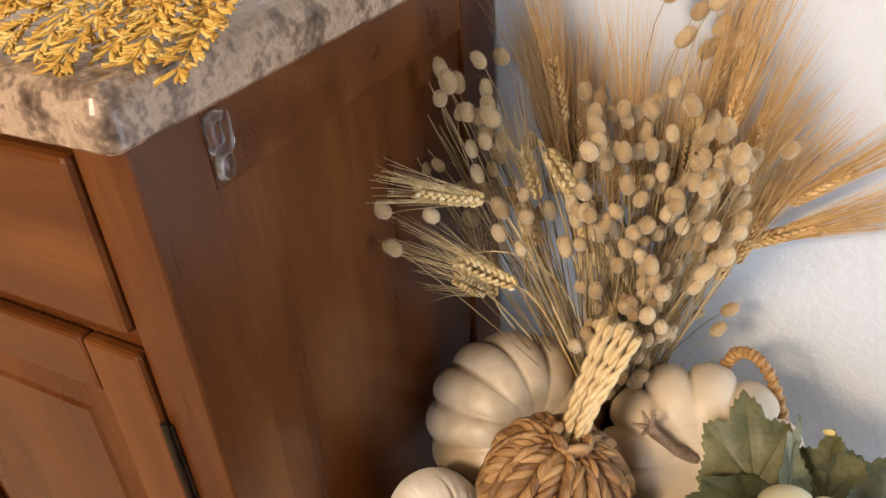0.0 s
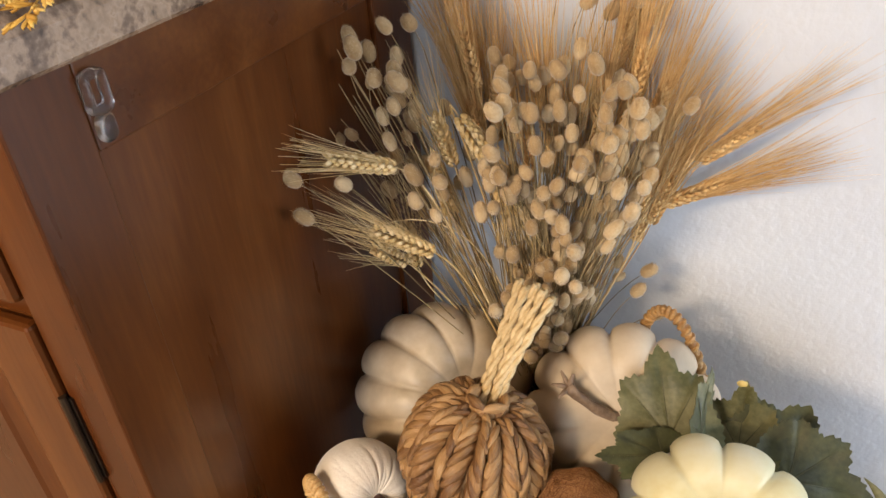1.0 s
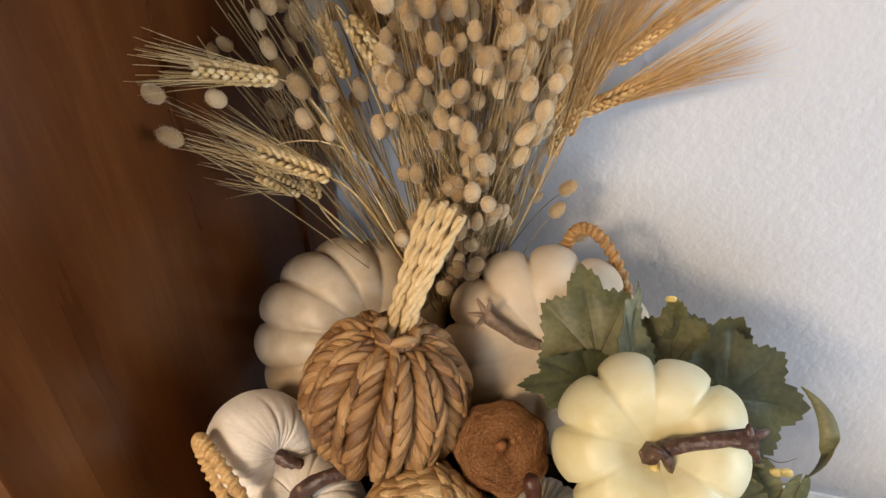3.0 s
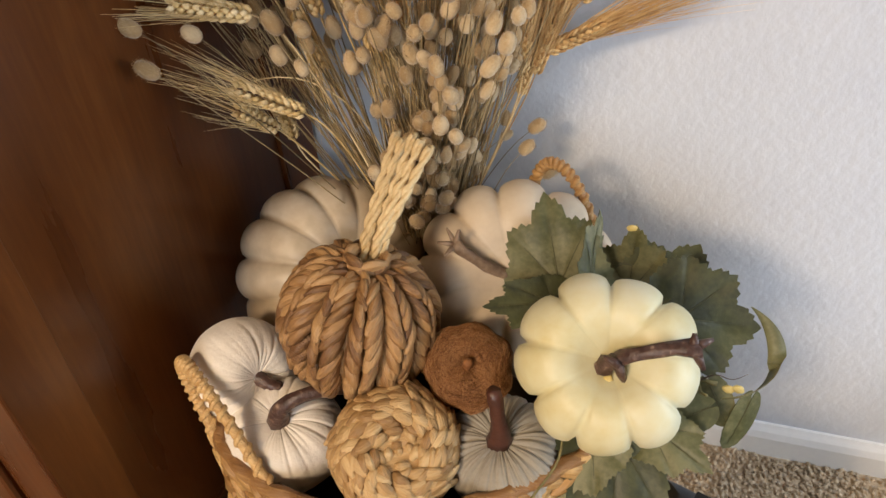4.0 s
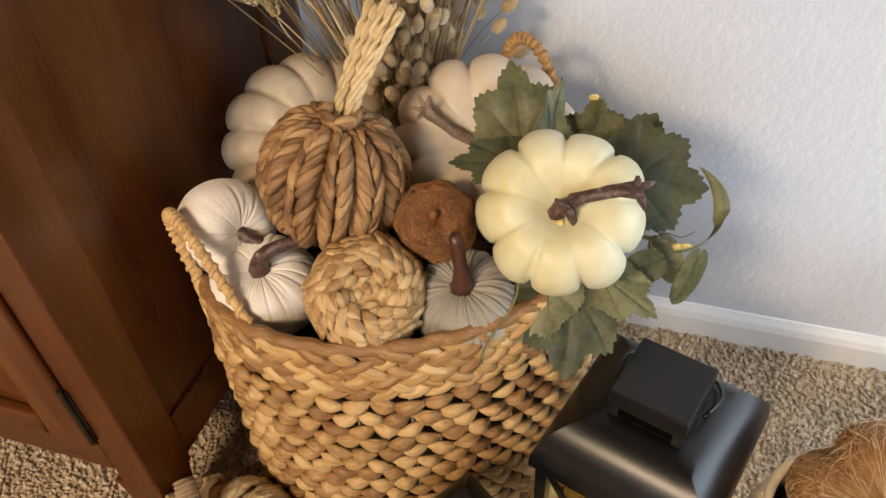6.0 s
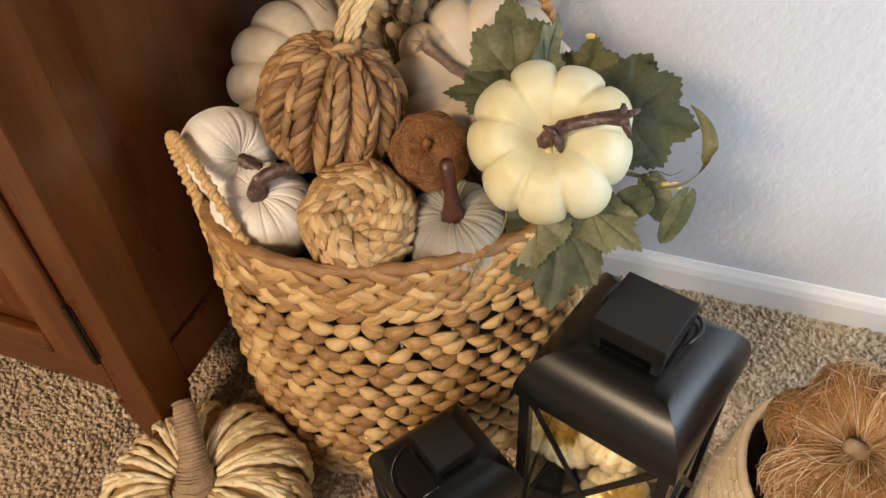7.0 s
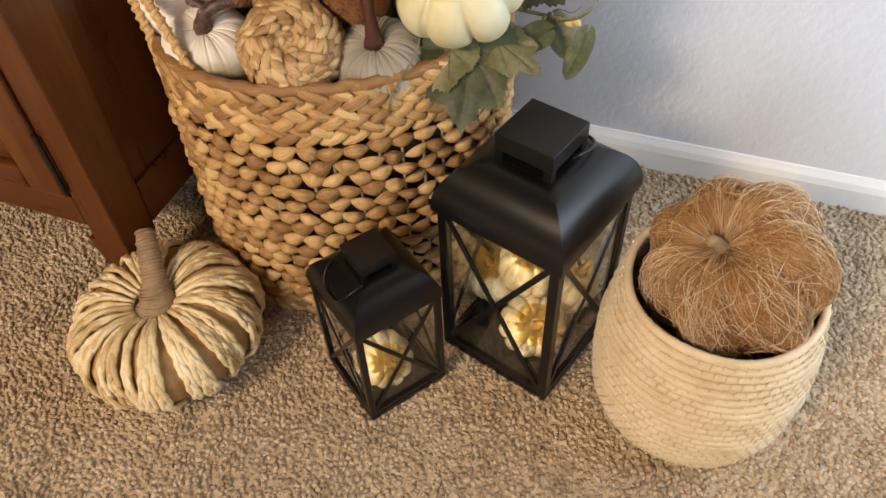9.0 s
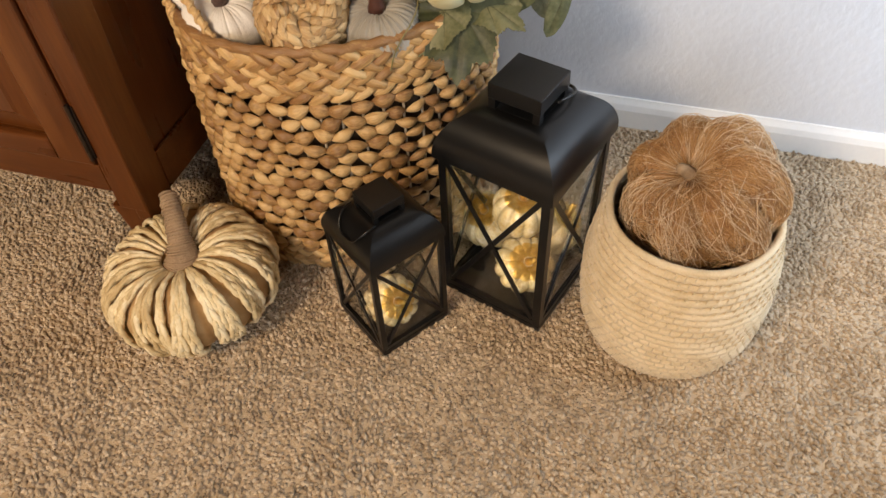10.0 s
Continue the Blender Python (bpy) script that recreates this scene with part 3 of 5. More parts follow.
def straw_pumpkin():
    R, H = 0.117, 0.066
    M = axis_pose((0.084, 0.230, 0.066), (-0.05, -0.05, 1))
    p = thing("straw_pumpkin", "pale raffia-wrapped pumpkin with twine stem on carpet", "pumpkin", "decorative pumpkins", M)
    part("core", pumpkin_bm(R * 0.95, H * 0.94, 10, 0.10, 0.03, 0.6, 21), M_TAN, p)
    rng = random.Random(4)
    n = 42
    for k in range(n):
        th0 = 2 * math.pi * (k + 0.34 * (1 - k % 3) + rng.uniform(-0.2, 0.2)) / n
        skew = 0.22 * math.sin(k * 0.9) + rng.uniform(-0.1, 0.1)
        bm = bmesh.new()
        # three plaited strands, bulging and crossing
        for s in range(3):
            pts, rad = [], []
            for i in range(72):
                t = i / 71
                ph = 0.16 + 2.5 * t
                u = 12 * t + k + 2 * math.pi * s / 3
                wide = 0.030 * math.sin(ph) ** 0.6 + 0.010
                q = pumpkin_point(ph, th0 + skew * (t - 0.3) + wide * math.sin(u) + 0.05 * math.sin(3 * t + k), R, H, 10, 0.07, 0.03, 0.6, 21)
                nr = Vector((q.x / R / R, q.y / R / R, q.z / H / H)).normalized()
                pts.append(q + nr * (0.0008 + 0.0012 * math.sin(2 * u)))
                rad.append(0.0022 + 0.0019 * math.sin(math.pi * min(1, 0.12 + 0.9 * t)) + 0.0005 * math.sin(i * 1.1 + k + s))
            tube(bm, pts, rad, 6)
        part("raffia_strand", bm, M_RAFFIA, p)
    inv = M.inverted()
    pts = bez(*[inv @ Vector(q) for q in ((0.084, 0.228, 0.098), (0.082, 0.236, 0.125), (0.066, 0.262, 0.142), (0.044, 0.289, 0.164))], 12)
    rad = [0.034, 0.027, 0.021, 0.018, 0.0162, 0.015, 0.0142, 0.0136, 0.013, 0.0126, 0.0122, 0.0105]
    bm = bmesh.new()
    tube(bm, pts, rad, 12)
    part("stem", bm, M_TWINE, p, "brown twine-wrapped stem")
    bm = bmesh.new()
    hel = []
    for i in range(260):
        t = i / 259 * 10.99
        a, f = int(t), t - int(t)
        c = Vector(pts[a]).lerp(Vector(pts[min(a + 1, 11)]), f)
        d = (Vector(pts[min(a + 1, 11)]) - Vector(pts[a])).normalized()
        u = d.orthogonal().normalized()
        r = rad[a] * (1 - f) + rad[min(a + 1, 11)] * f
        ang = i * 0.62
        hel.append(c + (u * math.cos(ang) + d.cross(u) * math.sin(ang)) * r * (0.90 + 0.22 * rng.random()))
    tube(bm, hel, [0.0007 + 0.0012 * rng.random() for _ in hel], 5)
    part("twine", bm, M_TWINE, p)


straw_pumpkin()


# ---- woven pumpkins ----
def woven_pumpkins():
    L = 0.030
    mes = [puff_mesh("braid_strand", L, 0.0135, 0.0105, 0.35), puff_mesh("braid_strand", L * 1.1, 0.0120, 0.0100, 0.3)]
    R, H = 0.061, 0.057
    M = axis_pose((0.190, 0.470, 0.464), (0.16, 0.22, 0.95))
    inv = M.inverted()
    p = thing("braided_pumpkin", "brown braided water-hyacinth pumpkin with rope stem", "pumpkin", "woven pumpkins", M)
    part("core", pumpkin_bm(R * 0.93, H * 0.93, 10, 0.06, 0.01, 0.8, 31), M_HYACD, p)
    ms = []
    rng = random.Random(8)
    cols = 12
    for c in range(cols):
        for i in range(13):
            for s in (-1, 1):
                ph = 0.30 + 0.178 * (i + 0.5 * (s > 0)) + rng.uniform(-0.02, 0.02)
                if ph > 2.7:
                    continue
                th = 2 * math.pi * (c + 0.22 * s * min(1, 0.35 + math.sin(ph))) / cols
                q = pumpkin_point(ph, th, R, H, cols, 0.06, 0.01, 0.8, 31, 0.02)
                q2 = pumpkin_point(ph + 0.05, th, R, H, cols, 0.0, 0.01, 0.8, 31, 0.02)
                nr = Vector((q.x / R / R, q.y / R / R, q.z / H / H)).normalized()
                dn = (q2 - q).normalized()
                side = nr.cross(dn)
                ms.append(frame_matrix(q + nr * rng.uniform(-0.001, 0.0015), dn * 0.92 - side * (s * rng.uniform(0.22, 0.48) + 0.10) + nr * rng.uniform(0.05, 0.3), nr) @ Matrix.Diagonal((0.72 + 0.3 * math.sin(ph), (0.5 + 0.5 * math.sin(ph)) * rng.uniform(0.78, 1.15), rng.uniform(0.8, 1.25), 1)))
    lay_pieces("braid_strand", mes, ms, p, M_HYACD, lambda v: v.y - 0.3 * v.z)
    for k in range(11):
        a = 2 * math.pi * k / 11
        o = Vector((math.cos(a), math.sin(a), 0.0))
        t = Vector((-math.sin(a), math.cos(a), rng.uniform(-0.15, 0.3)))
        ob = new("collar_strand", mes[k % 2])
        ob.parent = p
        ob.matrix_basis = frame_matrix(o * 0.0135 + Vector((0, 0, H * 0.95 + 0.005 * (k % 2))), t, o * 0.5 + Vector((0, 0, 1))) @ Matrix.Diagonal((0.85, 0.85, 1.2, 1))
    for k, (bx, by, tx, ty, tz) in enumerate(((-0.008, 0.004, 0.196, 0.582, 0.583), (-0.004, -0.005, 0.204, 0.578, 0.580), (0.002, 0.004, 0.215, 0.574, 0.588), (0.005, -0.004, 0.223, 0.570, 0.586), (0.009, 0.002, 0.232, 0.566, 0.582))):
        bm = bmesh.new()
        for s in range(2):
            base = bez(*[inv @ Vector(q) for q in ((0.197 + bx, 0.488 + by, 0.512), (0.199 + bx, 0.505 + by, 0.535), ((0.197 + bx + tx) / 2, (0.5 + ty) / 2, 0.555), (tx, ty, tz))], 24)
            pts = [b + Vector((0.002 * math.cos(i * 0.9 + s * math.pi), 0.002 * math.sin(i * 0.9 + s * math.pi), 0)) for i, b in enumerate(base)]
            tube(bm, pts, 0.0027, 6)
        part("stem_rope", bm, M_STRAW, p, "pale twisted straw rope")
    # spiral-coiled pumpkin
    R, H = 0.0490, 0.042
    p = thing("coiled_pumpkin", "pale coiled water-hyacinth pumpkin leaning in the basket", "pumpkin", "woven pumpkins", axis_pose((0.241, 0.398, 0.394), (0.36, -0.56, 0.74)))
    part("core", pumpkin_bm(R * 0.92, H * 0.92, 8, 0.03, 0.006, 0.8, 33), M_HYACL, p)
    mes = [puff_mesh("coil_strand", 0.027, 0.0145, 0.0065, 0.35), puff_mesh("coil_strand", 0.029, 0.0135, 0.0065, 0.3)]
    ms, th, ph = [], 0.0, 0.06
    while ph < 2.6:
        for s in (-1, 1):
            q = pumpkin_point(ph + 0.055 * s, th, R, H, 7, 0.05, 0.012, 0.9, 33, 0.04)
            q2 = pumpkin_point(ph + 0.055 * s, th + 0.05, R, H, 7, 0.0, 0.012, 0.9, 33, 0.04)
            nr = Vector((q.x / R / R, q.y / R / R, q.z / H / H)).normalized()
            dn = (q2 - q).normalized()
            side = nr.cross(dn)
            ms.append(frame_matrix(q + nr * rng.uniform(-0.0008, 0.0012), dn * 0.95 + side * s * rng.uniform(0.18, 0.36) + nr * rng.uniform(0.02, 0.16), nr) @ Matrix.Diagonal((min(1.0, 0.30 + 0.9 * math.sin(ph)), min(1.0, 0.50 + 0.6 * math.sin(ph)), 1, 1)))
        step = 0.0125 / (R * max(0.16, math.sin(ph)))
        th += step
        ph += 0.205 * step / (2 * math.pi)
    lay_pieces("coil_strand", mes, ms, p, M_HYACL, lambda v: -v.z)


woven_pumpkins()


# ---- big basket ----
BK = Vector((0.2338, 0.5074, 0.0))
BA = radians(29.9)


def basket_point(th, z, out=0.0):
    t = z / 0.385
    a, b = 0.201 + out, 0.146 + 0.012 * t + out
    x, y = a * math.cos(th), b * math.sin(th)
    return Vector((x * math.cos(BA) - y * math.sin(BA), x * math.sin(BA) + y * math.cos(BA), z))


def big_basket():
    k = thing("wicker_basket", "large woven water-hyacinth basket with two loop handles", "basket", "", Matrix.Translation(BK))
    def shell(name, z0, z1, o, mat, thick=0.003, floor=False):
        bm = bmesh.new()
        n = 72
        th = [2 * math.pi * i / n for i in range(n)]
        rows = [[basket_point(t, z0, o) for t in th], [basket_point(t, (z0 + z1) / 2, o) for t in th], [basket_point(t, z1, o) for t in th], [basket_point(t, z1, o - thick) for t in th], [basket_point(t, z0 + 0.006, o - thick) for t in th]]
        grid_mesh(bm, rows, True, True)
        return part(name, bm, mat, k)
    # near-black shell behind the weave: the basket's inner shade put into its colour
    shell("inner_shade_shell", 0.004, 0.372, -0.010, M_INNER)
    # warp cords
    cols = 48
    for i in range(cols):
        th = 2 * math.pi * i / cols
        bm = bmesh.new()
        tube(bm, [basket_point(th, z, -0.0015) for z in (0.01, 0.1, 0.2, 0.3, 0.37)], 0.0018, 5)
        part("warp_cord", bm, M_CORD, k)
    rng = random.Random(5)
    mes = [puff_mesh("weave_strand", 0.031, 0.017, 0.011, 0.3), puff_mesh("weave_strand", 0.034, 0.0155, 0.010, 0.35), puff_mesh("weave_strand", 0.029, 0.0185, 0.011, 0.25)]
    ms = []
    def lay(th, z, tilt, sl=1.0, sw=1.0, out=0.0):
        q, q2 = basket_point(th, z, out), basket_point(th + 0.04, z, out)
        up = basket_point(th, z + 0.01, out) - q
        al = (q2 - q).normalized()
        nr = al.cross(up).normalized()
        d = al * math.cos(tilt) + up.normalized() * math.sin(tilt) + nr * rng.uniform(-0.1, 0.2)
        ms.append(frame_matrix(q + nr * rng.uniform(-0.0015, 0.002), d, nr) @ Matrix.Diagonal((sl * rng.uniform(0.9, 1.12), sw * rng.uniform(0.88, 1.12), rng.uniform(0.85, 1.15), 1)))
    # dense chevron braids under the rim and at the foot
    for z in (0.366, 0.345, 0.323):
        for i in range(50):
            for s in (-1, 1):
                lay(2 * math.pi * (i + 0.25 * s) / 50, z + 0.0058 * s, -0.52 * s, 1.25, 1.02)
    for z in (0.012, 0.032):
        for i in range(50):
            for s in (-1, 1):
                lay(2 * math.pi * (i + 0.25 * s) / 50, z + 0.005 * s, 0.5 * s, 1.15, 0.9)
    lay_pieces("weave_strand", mes, ms, k, M_HYAC, lambda v: v.y - 0.35 * v.x - 0.25 * v.z, 150)
    # open rows: pointed folded knots, staggered row by row
    knots = [puff_mesh("knot", 0.0325, 0.0225, 0.0115, 0.42, 8, 7, 1.05), puff_mesh("knot", 0.0305, 0.0240, 0.0120, 0.36, 8, 7, 1.25), puff_mesh("knot", 0.0330, 0.0205, 0.0110, 0.48, 8, 7, 0.95)]
    ms = []
    z, row = 0.299, 0
    while z > 0.046:
        for i in range(cols):
            th = 2 * math.pi * (i + 0.5 * (row % 2) + rng.uniform(-0.08, 0.08)) / cols
            zz = z + rng.uniform(-0.002, 0.002)
            q = basket_point(th, zz, 0.001)
            al = (basket_point(th + 0.03, zz) - basket_point(th - 0.03, zz)).normalized()
            up = Vector((0, 0, 1))
            nr = al.cross(up).normalized()
            # looser, shorter knots on the side turned to the wall
            loose = 0.84 if abs(math.remainder(th - radians(305), 2 * math.pi)) < 0.42 and z > 0.09 else 1.0
            tilt = (0.22 if (i + row) % 2 else -0.22) + rng.uniform(-0.2, 0.2)
            d = al * math.cos(tilt) + up * math.sin(tilt) + nr * rng.uniform(-0.16, 0.22)
            ms.append(frame_matrix(q + nr * rng.uniform(-0.001, 0.002), d, nr) @ Matrix.Diagonal((rng.uniform(0.9, 1.08) * (0.5 + 0.5 * loose), rng.uniform(0.86, 1.08) * loose, rng.uniform(0.85, 1.15), 1)))
        z -= 0.0206
        row += 1
    lay_pieces("knot", knots, ms, k, M_HYAC, lambda v: v.y - 0.35 * v.x - 0.25 * v.z, 300)
    # rim roll
    bm = bmesh.new()
    n = 220
    pts = [basket_point(2 * math.pi * i / n, 0.380 + 0.0012 * math.sin(i * 1.3), -0.001 + 0.001 * math.sin(i * 0.9)) for i in range(n + 1)]
    tube(bm, pts, 0.0066, 8, False)
    part("rim", bm, M_HYAC, k, "rolled tan reed rim")
    # loop handles, wrapped
    for q in (((0.088, 0.374, 0.364), (0.018, 0.420, 0.476), (0.052, 0.404, 0.478), (0.161, 0.339, 0.366)), ((0.303, 0.672, 0.366), (0.274, 0.672, 0.568), (0.356, 0.660, 0.568), (0.386, 0.634, 0.366))):
        bm = bmesh.new()
        path = bez(*[Vector(v) - BK for v in q], 30)
        mid = (path[0] + path[-1]) / 2
        tube(bm, path, [0.0045] * 30, 9)
        h = part("handle", bm, M_HYAC, k, "wrapped reed loop handle")
        bm = bmesh.new()
        hel = []
        for i in range(420):
            t = i / 419 * 28.99
            ia, f = int(t), t - int(t)
            c = path[ia].lerp(path[min(ia + 1, 29)], f)
            d = (path[min(ia + 1, 29)] - path[ia]).normalized()
            u = Vector((mid.x, mid.y, 0)).normalized()
            u = (u - d * u.dot(d)).normalized()
            ang = i * 0.42
            hel.append(c + (u * math.cos(ang) + d.cross(u) * math.sin(ang)) * 0.0040)
        tube(bm, hel, 0.0027, 6)
        part("wrapping", bm, M_HYAC, h)


big_basket()


# ---- lanterns ----
def lantern(loc, yaw, s, w, c, ze, top_z, label):
    """s: width of the eave; w: half width of the base; c: half width of the cap; ze: the eave's height; top_z: the cap's top."""
    k = thing("lantern", label, "lantern", "lanterns", Matrix.Translation(loc) @ Matrix.Rotation(radians(yaw), 4, "Z"))
    e = s * 0.5
    b = s * 0.07
    bm = bmesh.new()
    box(bm, -w, w, -w, w, 0.0, 0.010, 0.001)
    part("base_plate", bm, M_BLACK, k, "", False)
    for sx in (-1, 1):
        for sy in (-1, 1):
            bm = bmesh.new()
            box(bm, sx * w - b / 2 - sx * b / 2, sx * w + b / 2 - sx * b / 2, sy * w - b / 2 - sy * b / 2, sy * w + b / 2 - sy * b / 2, 0.0105, ze, 0.0008)
            part("post", bm, M_BLACK, k, "", False)
    g0, g1 = 0.0105, ze - 0.001
    for q in range(4):
        rot = Matrix.Rotation(math.pi / 2 * q, 4, "Z")
        bm = bmesh.new()
        box(bm, -w + b, w - b, -w + 0.0035, -w + 0.0055, g0, g1, m=rot)
        ob = part("glass_pane", bm, M_GLASS, k, "clear glass pane", False)
        ob.visible_shadow = False
        for z0, z1 in ((0.0105, 0.010 + b * 0.8), (ze - b * 0.7, ze - 0.0005)):
            bm = bmesh.new()
            box(bm, -w + b, w - b, -w + 0.0005, -w + 0.0033, z0, z1, m=rot)
            part("rail", bm, M_BLACK, k, "", False)
        for sg in (-1, 1):
            bm = bmesh.new()
            x0, zl, zh = w - b, 0.010 + b * 0.8, ze - b * 0.7
            ang = math.atan2(zh - zl, 2 * x0)
            ln = math.hypot(2 * x0, zh - zl) / 2 - 0.002
            hw = s * 0.021
            box(bm, -ln, ln, -0.0011, 0.0011, -hw, hw, m=rot @ Matrix.Translation((0, -w + 0.0018 + 0.0009 * sg * 0.5, (zl + zh) / 2)) @ Matrix.Rotation(-ang * sg, 4, "Y"))
            part("cross_bar", bm, M_BLACK, k, "", False)
    # bulging hipped roof
    zt = ze + (top_z - ze) * 0.62
    bm = bmesh.new()
    rows = []
    for i in range(19):
        a = (math.pi / 2) * i / 18
        half = c * 0.9 + (e - c * 0.9) * math.cos(a)
        z = ze + 0.001 + (zt - ze) * math.sin(a)
        n = 8
        ring = []
        for q in range(4):
            for j in range(n):
                u = -half + 2 * half * j / n
                x, y = ((u, -half), (half, u), (-u, half), (-half, -u))[q]
                ring.append((x, y, z))
        rows.append(ring)
    rows.insert(0, [(x * 1.0, y * 1.0, ze - 0.004) for x, y, _ in rows[0]])
    grid_mesh(bm, rows, True, True)
    roof = part("roof", bm, M_BLACK, k)
    roof.data.polygons.foreach_set("use_smooth", [True] * len(roof.data.polygons))
    roof.data.set_sharp_from_angle(angle=radians(30))
    # vented neck and cap: four corner posts under a square box
    zm = zt + (top_z - zt) * 0.42
    t = c * 0.13
    for sx in (-1, 1):
        for sy in (-1, 1):
            bm = bmesh.new()
            x, y = sx * (c * 0.97 - t), sy * (c * 0.97 - t)
            box(bm, x - t, x + t, y - t, y + t, zt - 0.004, zm + 0.0005)
            part("neck_post", bm, M_BLACK, k, "", False)
    bm = bmesh.new()
    box(bm, -c * 0.9, c * 0.9, -c * 0.9, c * 0.9, zt - 0.0005, zt + 0.0015)
    part("neck", bm, M_BLACK, k, "", False)
    bm = bmesh.new()
    box(bm, -c, c, -c, c, zm, top_z, 0.0012)
    part("cap", bm, M_BLACK, k, "", False)
    # wire bail handle, folded down on the roof
    bm = bmesh.new()
    pts = []
    for i in range(33):
        a = math.pi * i / 32
        dn = math.sin(a) ** 0.8
        cs = math.copysign(abs(math.cos(a)) ** 0.6, math.cos(a))
        if s < 0.14:
            y = c + 0.001 + dn * 0.029
            lift = math.sqrt(max(0.0, 1 - ((y - 0.9 * c) / (e - 0.9 * c)) ** 2))
            pts.append((0.0265 * cs, -y, ze + (zt - ze) * lift + 0.005))
        else:
            pts.append(((c + 0.005 + 0.008 * min(1, dn * 2)) * cs, -0.004 + dn * 0.060, zm + 0.002 - 0.018 * dn * dn))
    tube(bm, pts, s * 0.012, 7)
    part("handle", bm, M_BLACK, k, "thin black wire handle")
    return k


LA = lantern((0.5081, 0.4081, 0.0), -17.9, 0.167, 0.0785, 0.0349, 0.254, 0.348, "large black metal lantern with crossed glass sides")
LB = lantern((0.3537, 0.2925, 0.0), -35.7, 0.1126, 0.055, 0.0228, 0.172, 0.235, "small black metal lantern with crossed glass sides")


def mercury_pumpkin(loc, axis, r, h, seed, mat=None):
    p = thing("glass_pumpkin", "gold and white mercury-glass pumpkin inside a lantern", "pumpkin", "mercury glass pumpkins", axis_pose(loc, axis))
    part("body", pumpkin_bm(r, h, 11, 0.12, r * 0.2, 0.6, seed, nv=22), mat or M_MERC, p)
    bm = bmesh.new()
    nu = 132
    rows = [[pumpkin_point(0.05 + 0.047 * i * (1 + 0.25 * noise.noise((math.cos(j / nu * 6.283) * 2, math.sin(j / nu * 6.283) * 2, seed)) * (i > 7)), 2 * math.pi * j / nu, r, h, 11, 0.12, r * 0.2, 0.6, seed) * 1.006 for j in range(nu)] for i in range(13)]
    grid_mesh(bm, list(reversed(rows)), True)
    part("crown", bm, M_GOLD, p, "worn gold top")
    stem_part(p, bez((0, 0, h * 0.8), (0, 0, h * 1.1), (r * 0.05, 0, h * 1.25), (r * 0.12, 0, h * 1.4), 6), [r * 0.15, r * 0.13, r * 0.11, r * 0.1, r * 0.1, r * 0.09], M_GOLD, "gold stem")


mercury_pumpkin((0.358, 0.280, 0.045), (0.5, -0.45, 0.6), 0.037, 0.032, 41)
mercury_pumpkin((0.520, 0.385, 0.050), (0.3, -0.5, 0.8), 0.042, 0.036, 42)
mercury_pumpkin((0.455, 0.455, 0.052), (-0.3, -0.3, 0.9), 0.044, 0.037, 43)
mercury_pumpkin((0.545, 0.465, 0.052), (0.5, 0.1, 0.8), 0.042, 0.036, 44)
mercury_pumpkin((0.505, 0.425, 0.118), (0.1, -0.2, 0.9), 0.042, 0.036, 45)


# ---- rope basket ----
def rope_basket():
    c = Vector((0.7195, 0.3816, 0.0))
    k = thing("rope_basket", "cream coiled cotton-rope basket holding a fibre pumpkin", "basket", "", Matrix.Translation(c))
    n = 21
    def radius(z):
        return float(np.interp(z / 0.214, (0, 0.03, 0.15, 0.35, 0.6, 0.8, 1), (0.094, 0.102, 0.111, 0.1165, 0.115, 0.1085, 0.0985)))
    for i in range(n):
        z = 0.005 + 0.206 * i / (n - 1)
        r = radius(z)
        bm = bmesh.new()
        m = 168
        rows = []
        for j in range(m + 1):
            a = 2 * math.pi * j / m
            bulge = 0.0053 + 0.0005 * abs(math.sin(j * math.pi / 4 + i * 1.7))
            rr = r + 0.0008 * math.sin(a * 5 + i)
            row = []
            for q in range(8):
                b = 2 * math.pi * q / 8
                row.append(((rr + bulge * 0.85 * math.cos(b)) * math.cos(a), (rr + bulge * 0.85 * math.cos(b)) * math.sin(a), z + bulge * math.sin(b)))
            rows.append(row)
        grid_mesh(bm, rows, True, False)
        part("rope_coil", bm, M_ROPE, k)
    bm = bmesh.new()
    for i in range(n - 1):
        z = 0.005 + 0.206 * (i + 0.5) / (n - 1)
        r = radius(z)
        for j in range(58):
            a = 2 * math.pi * (j + 0.5 * (i % 2)) / 58
            p = Vector((r * math.cos(a), r * math.sin(a), z))
            o = Vector((math.cos(a), math.sin(a), 0))
            t = Vector((-math.sin(a), math.cos(a), 0))
            tube(bm, [p - Vector((0, 0, 0.0045)) + o * 0.0042 - t * 0.0012, p + o * 0.0032, p + Vector((0, 0, 0.0045)) + o * 0.0042 + t * 0.0012], 0.0012, 4)
    tagged(part("stitching", bm, M_ROPE, k), kind="stuff")
    bm = bmesh.new()
    bmesh.ops.create_circle(bm, cap_ends=True, segments=48, radius=0.094)
    bmesh.ops.translate(bm, verts=bm.verts, vec=(0, 0, 0.006))
    part("bottom", bm, M_ROPE, k)


rope_basket()


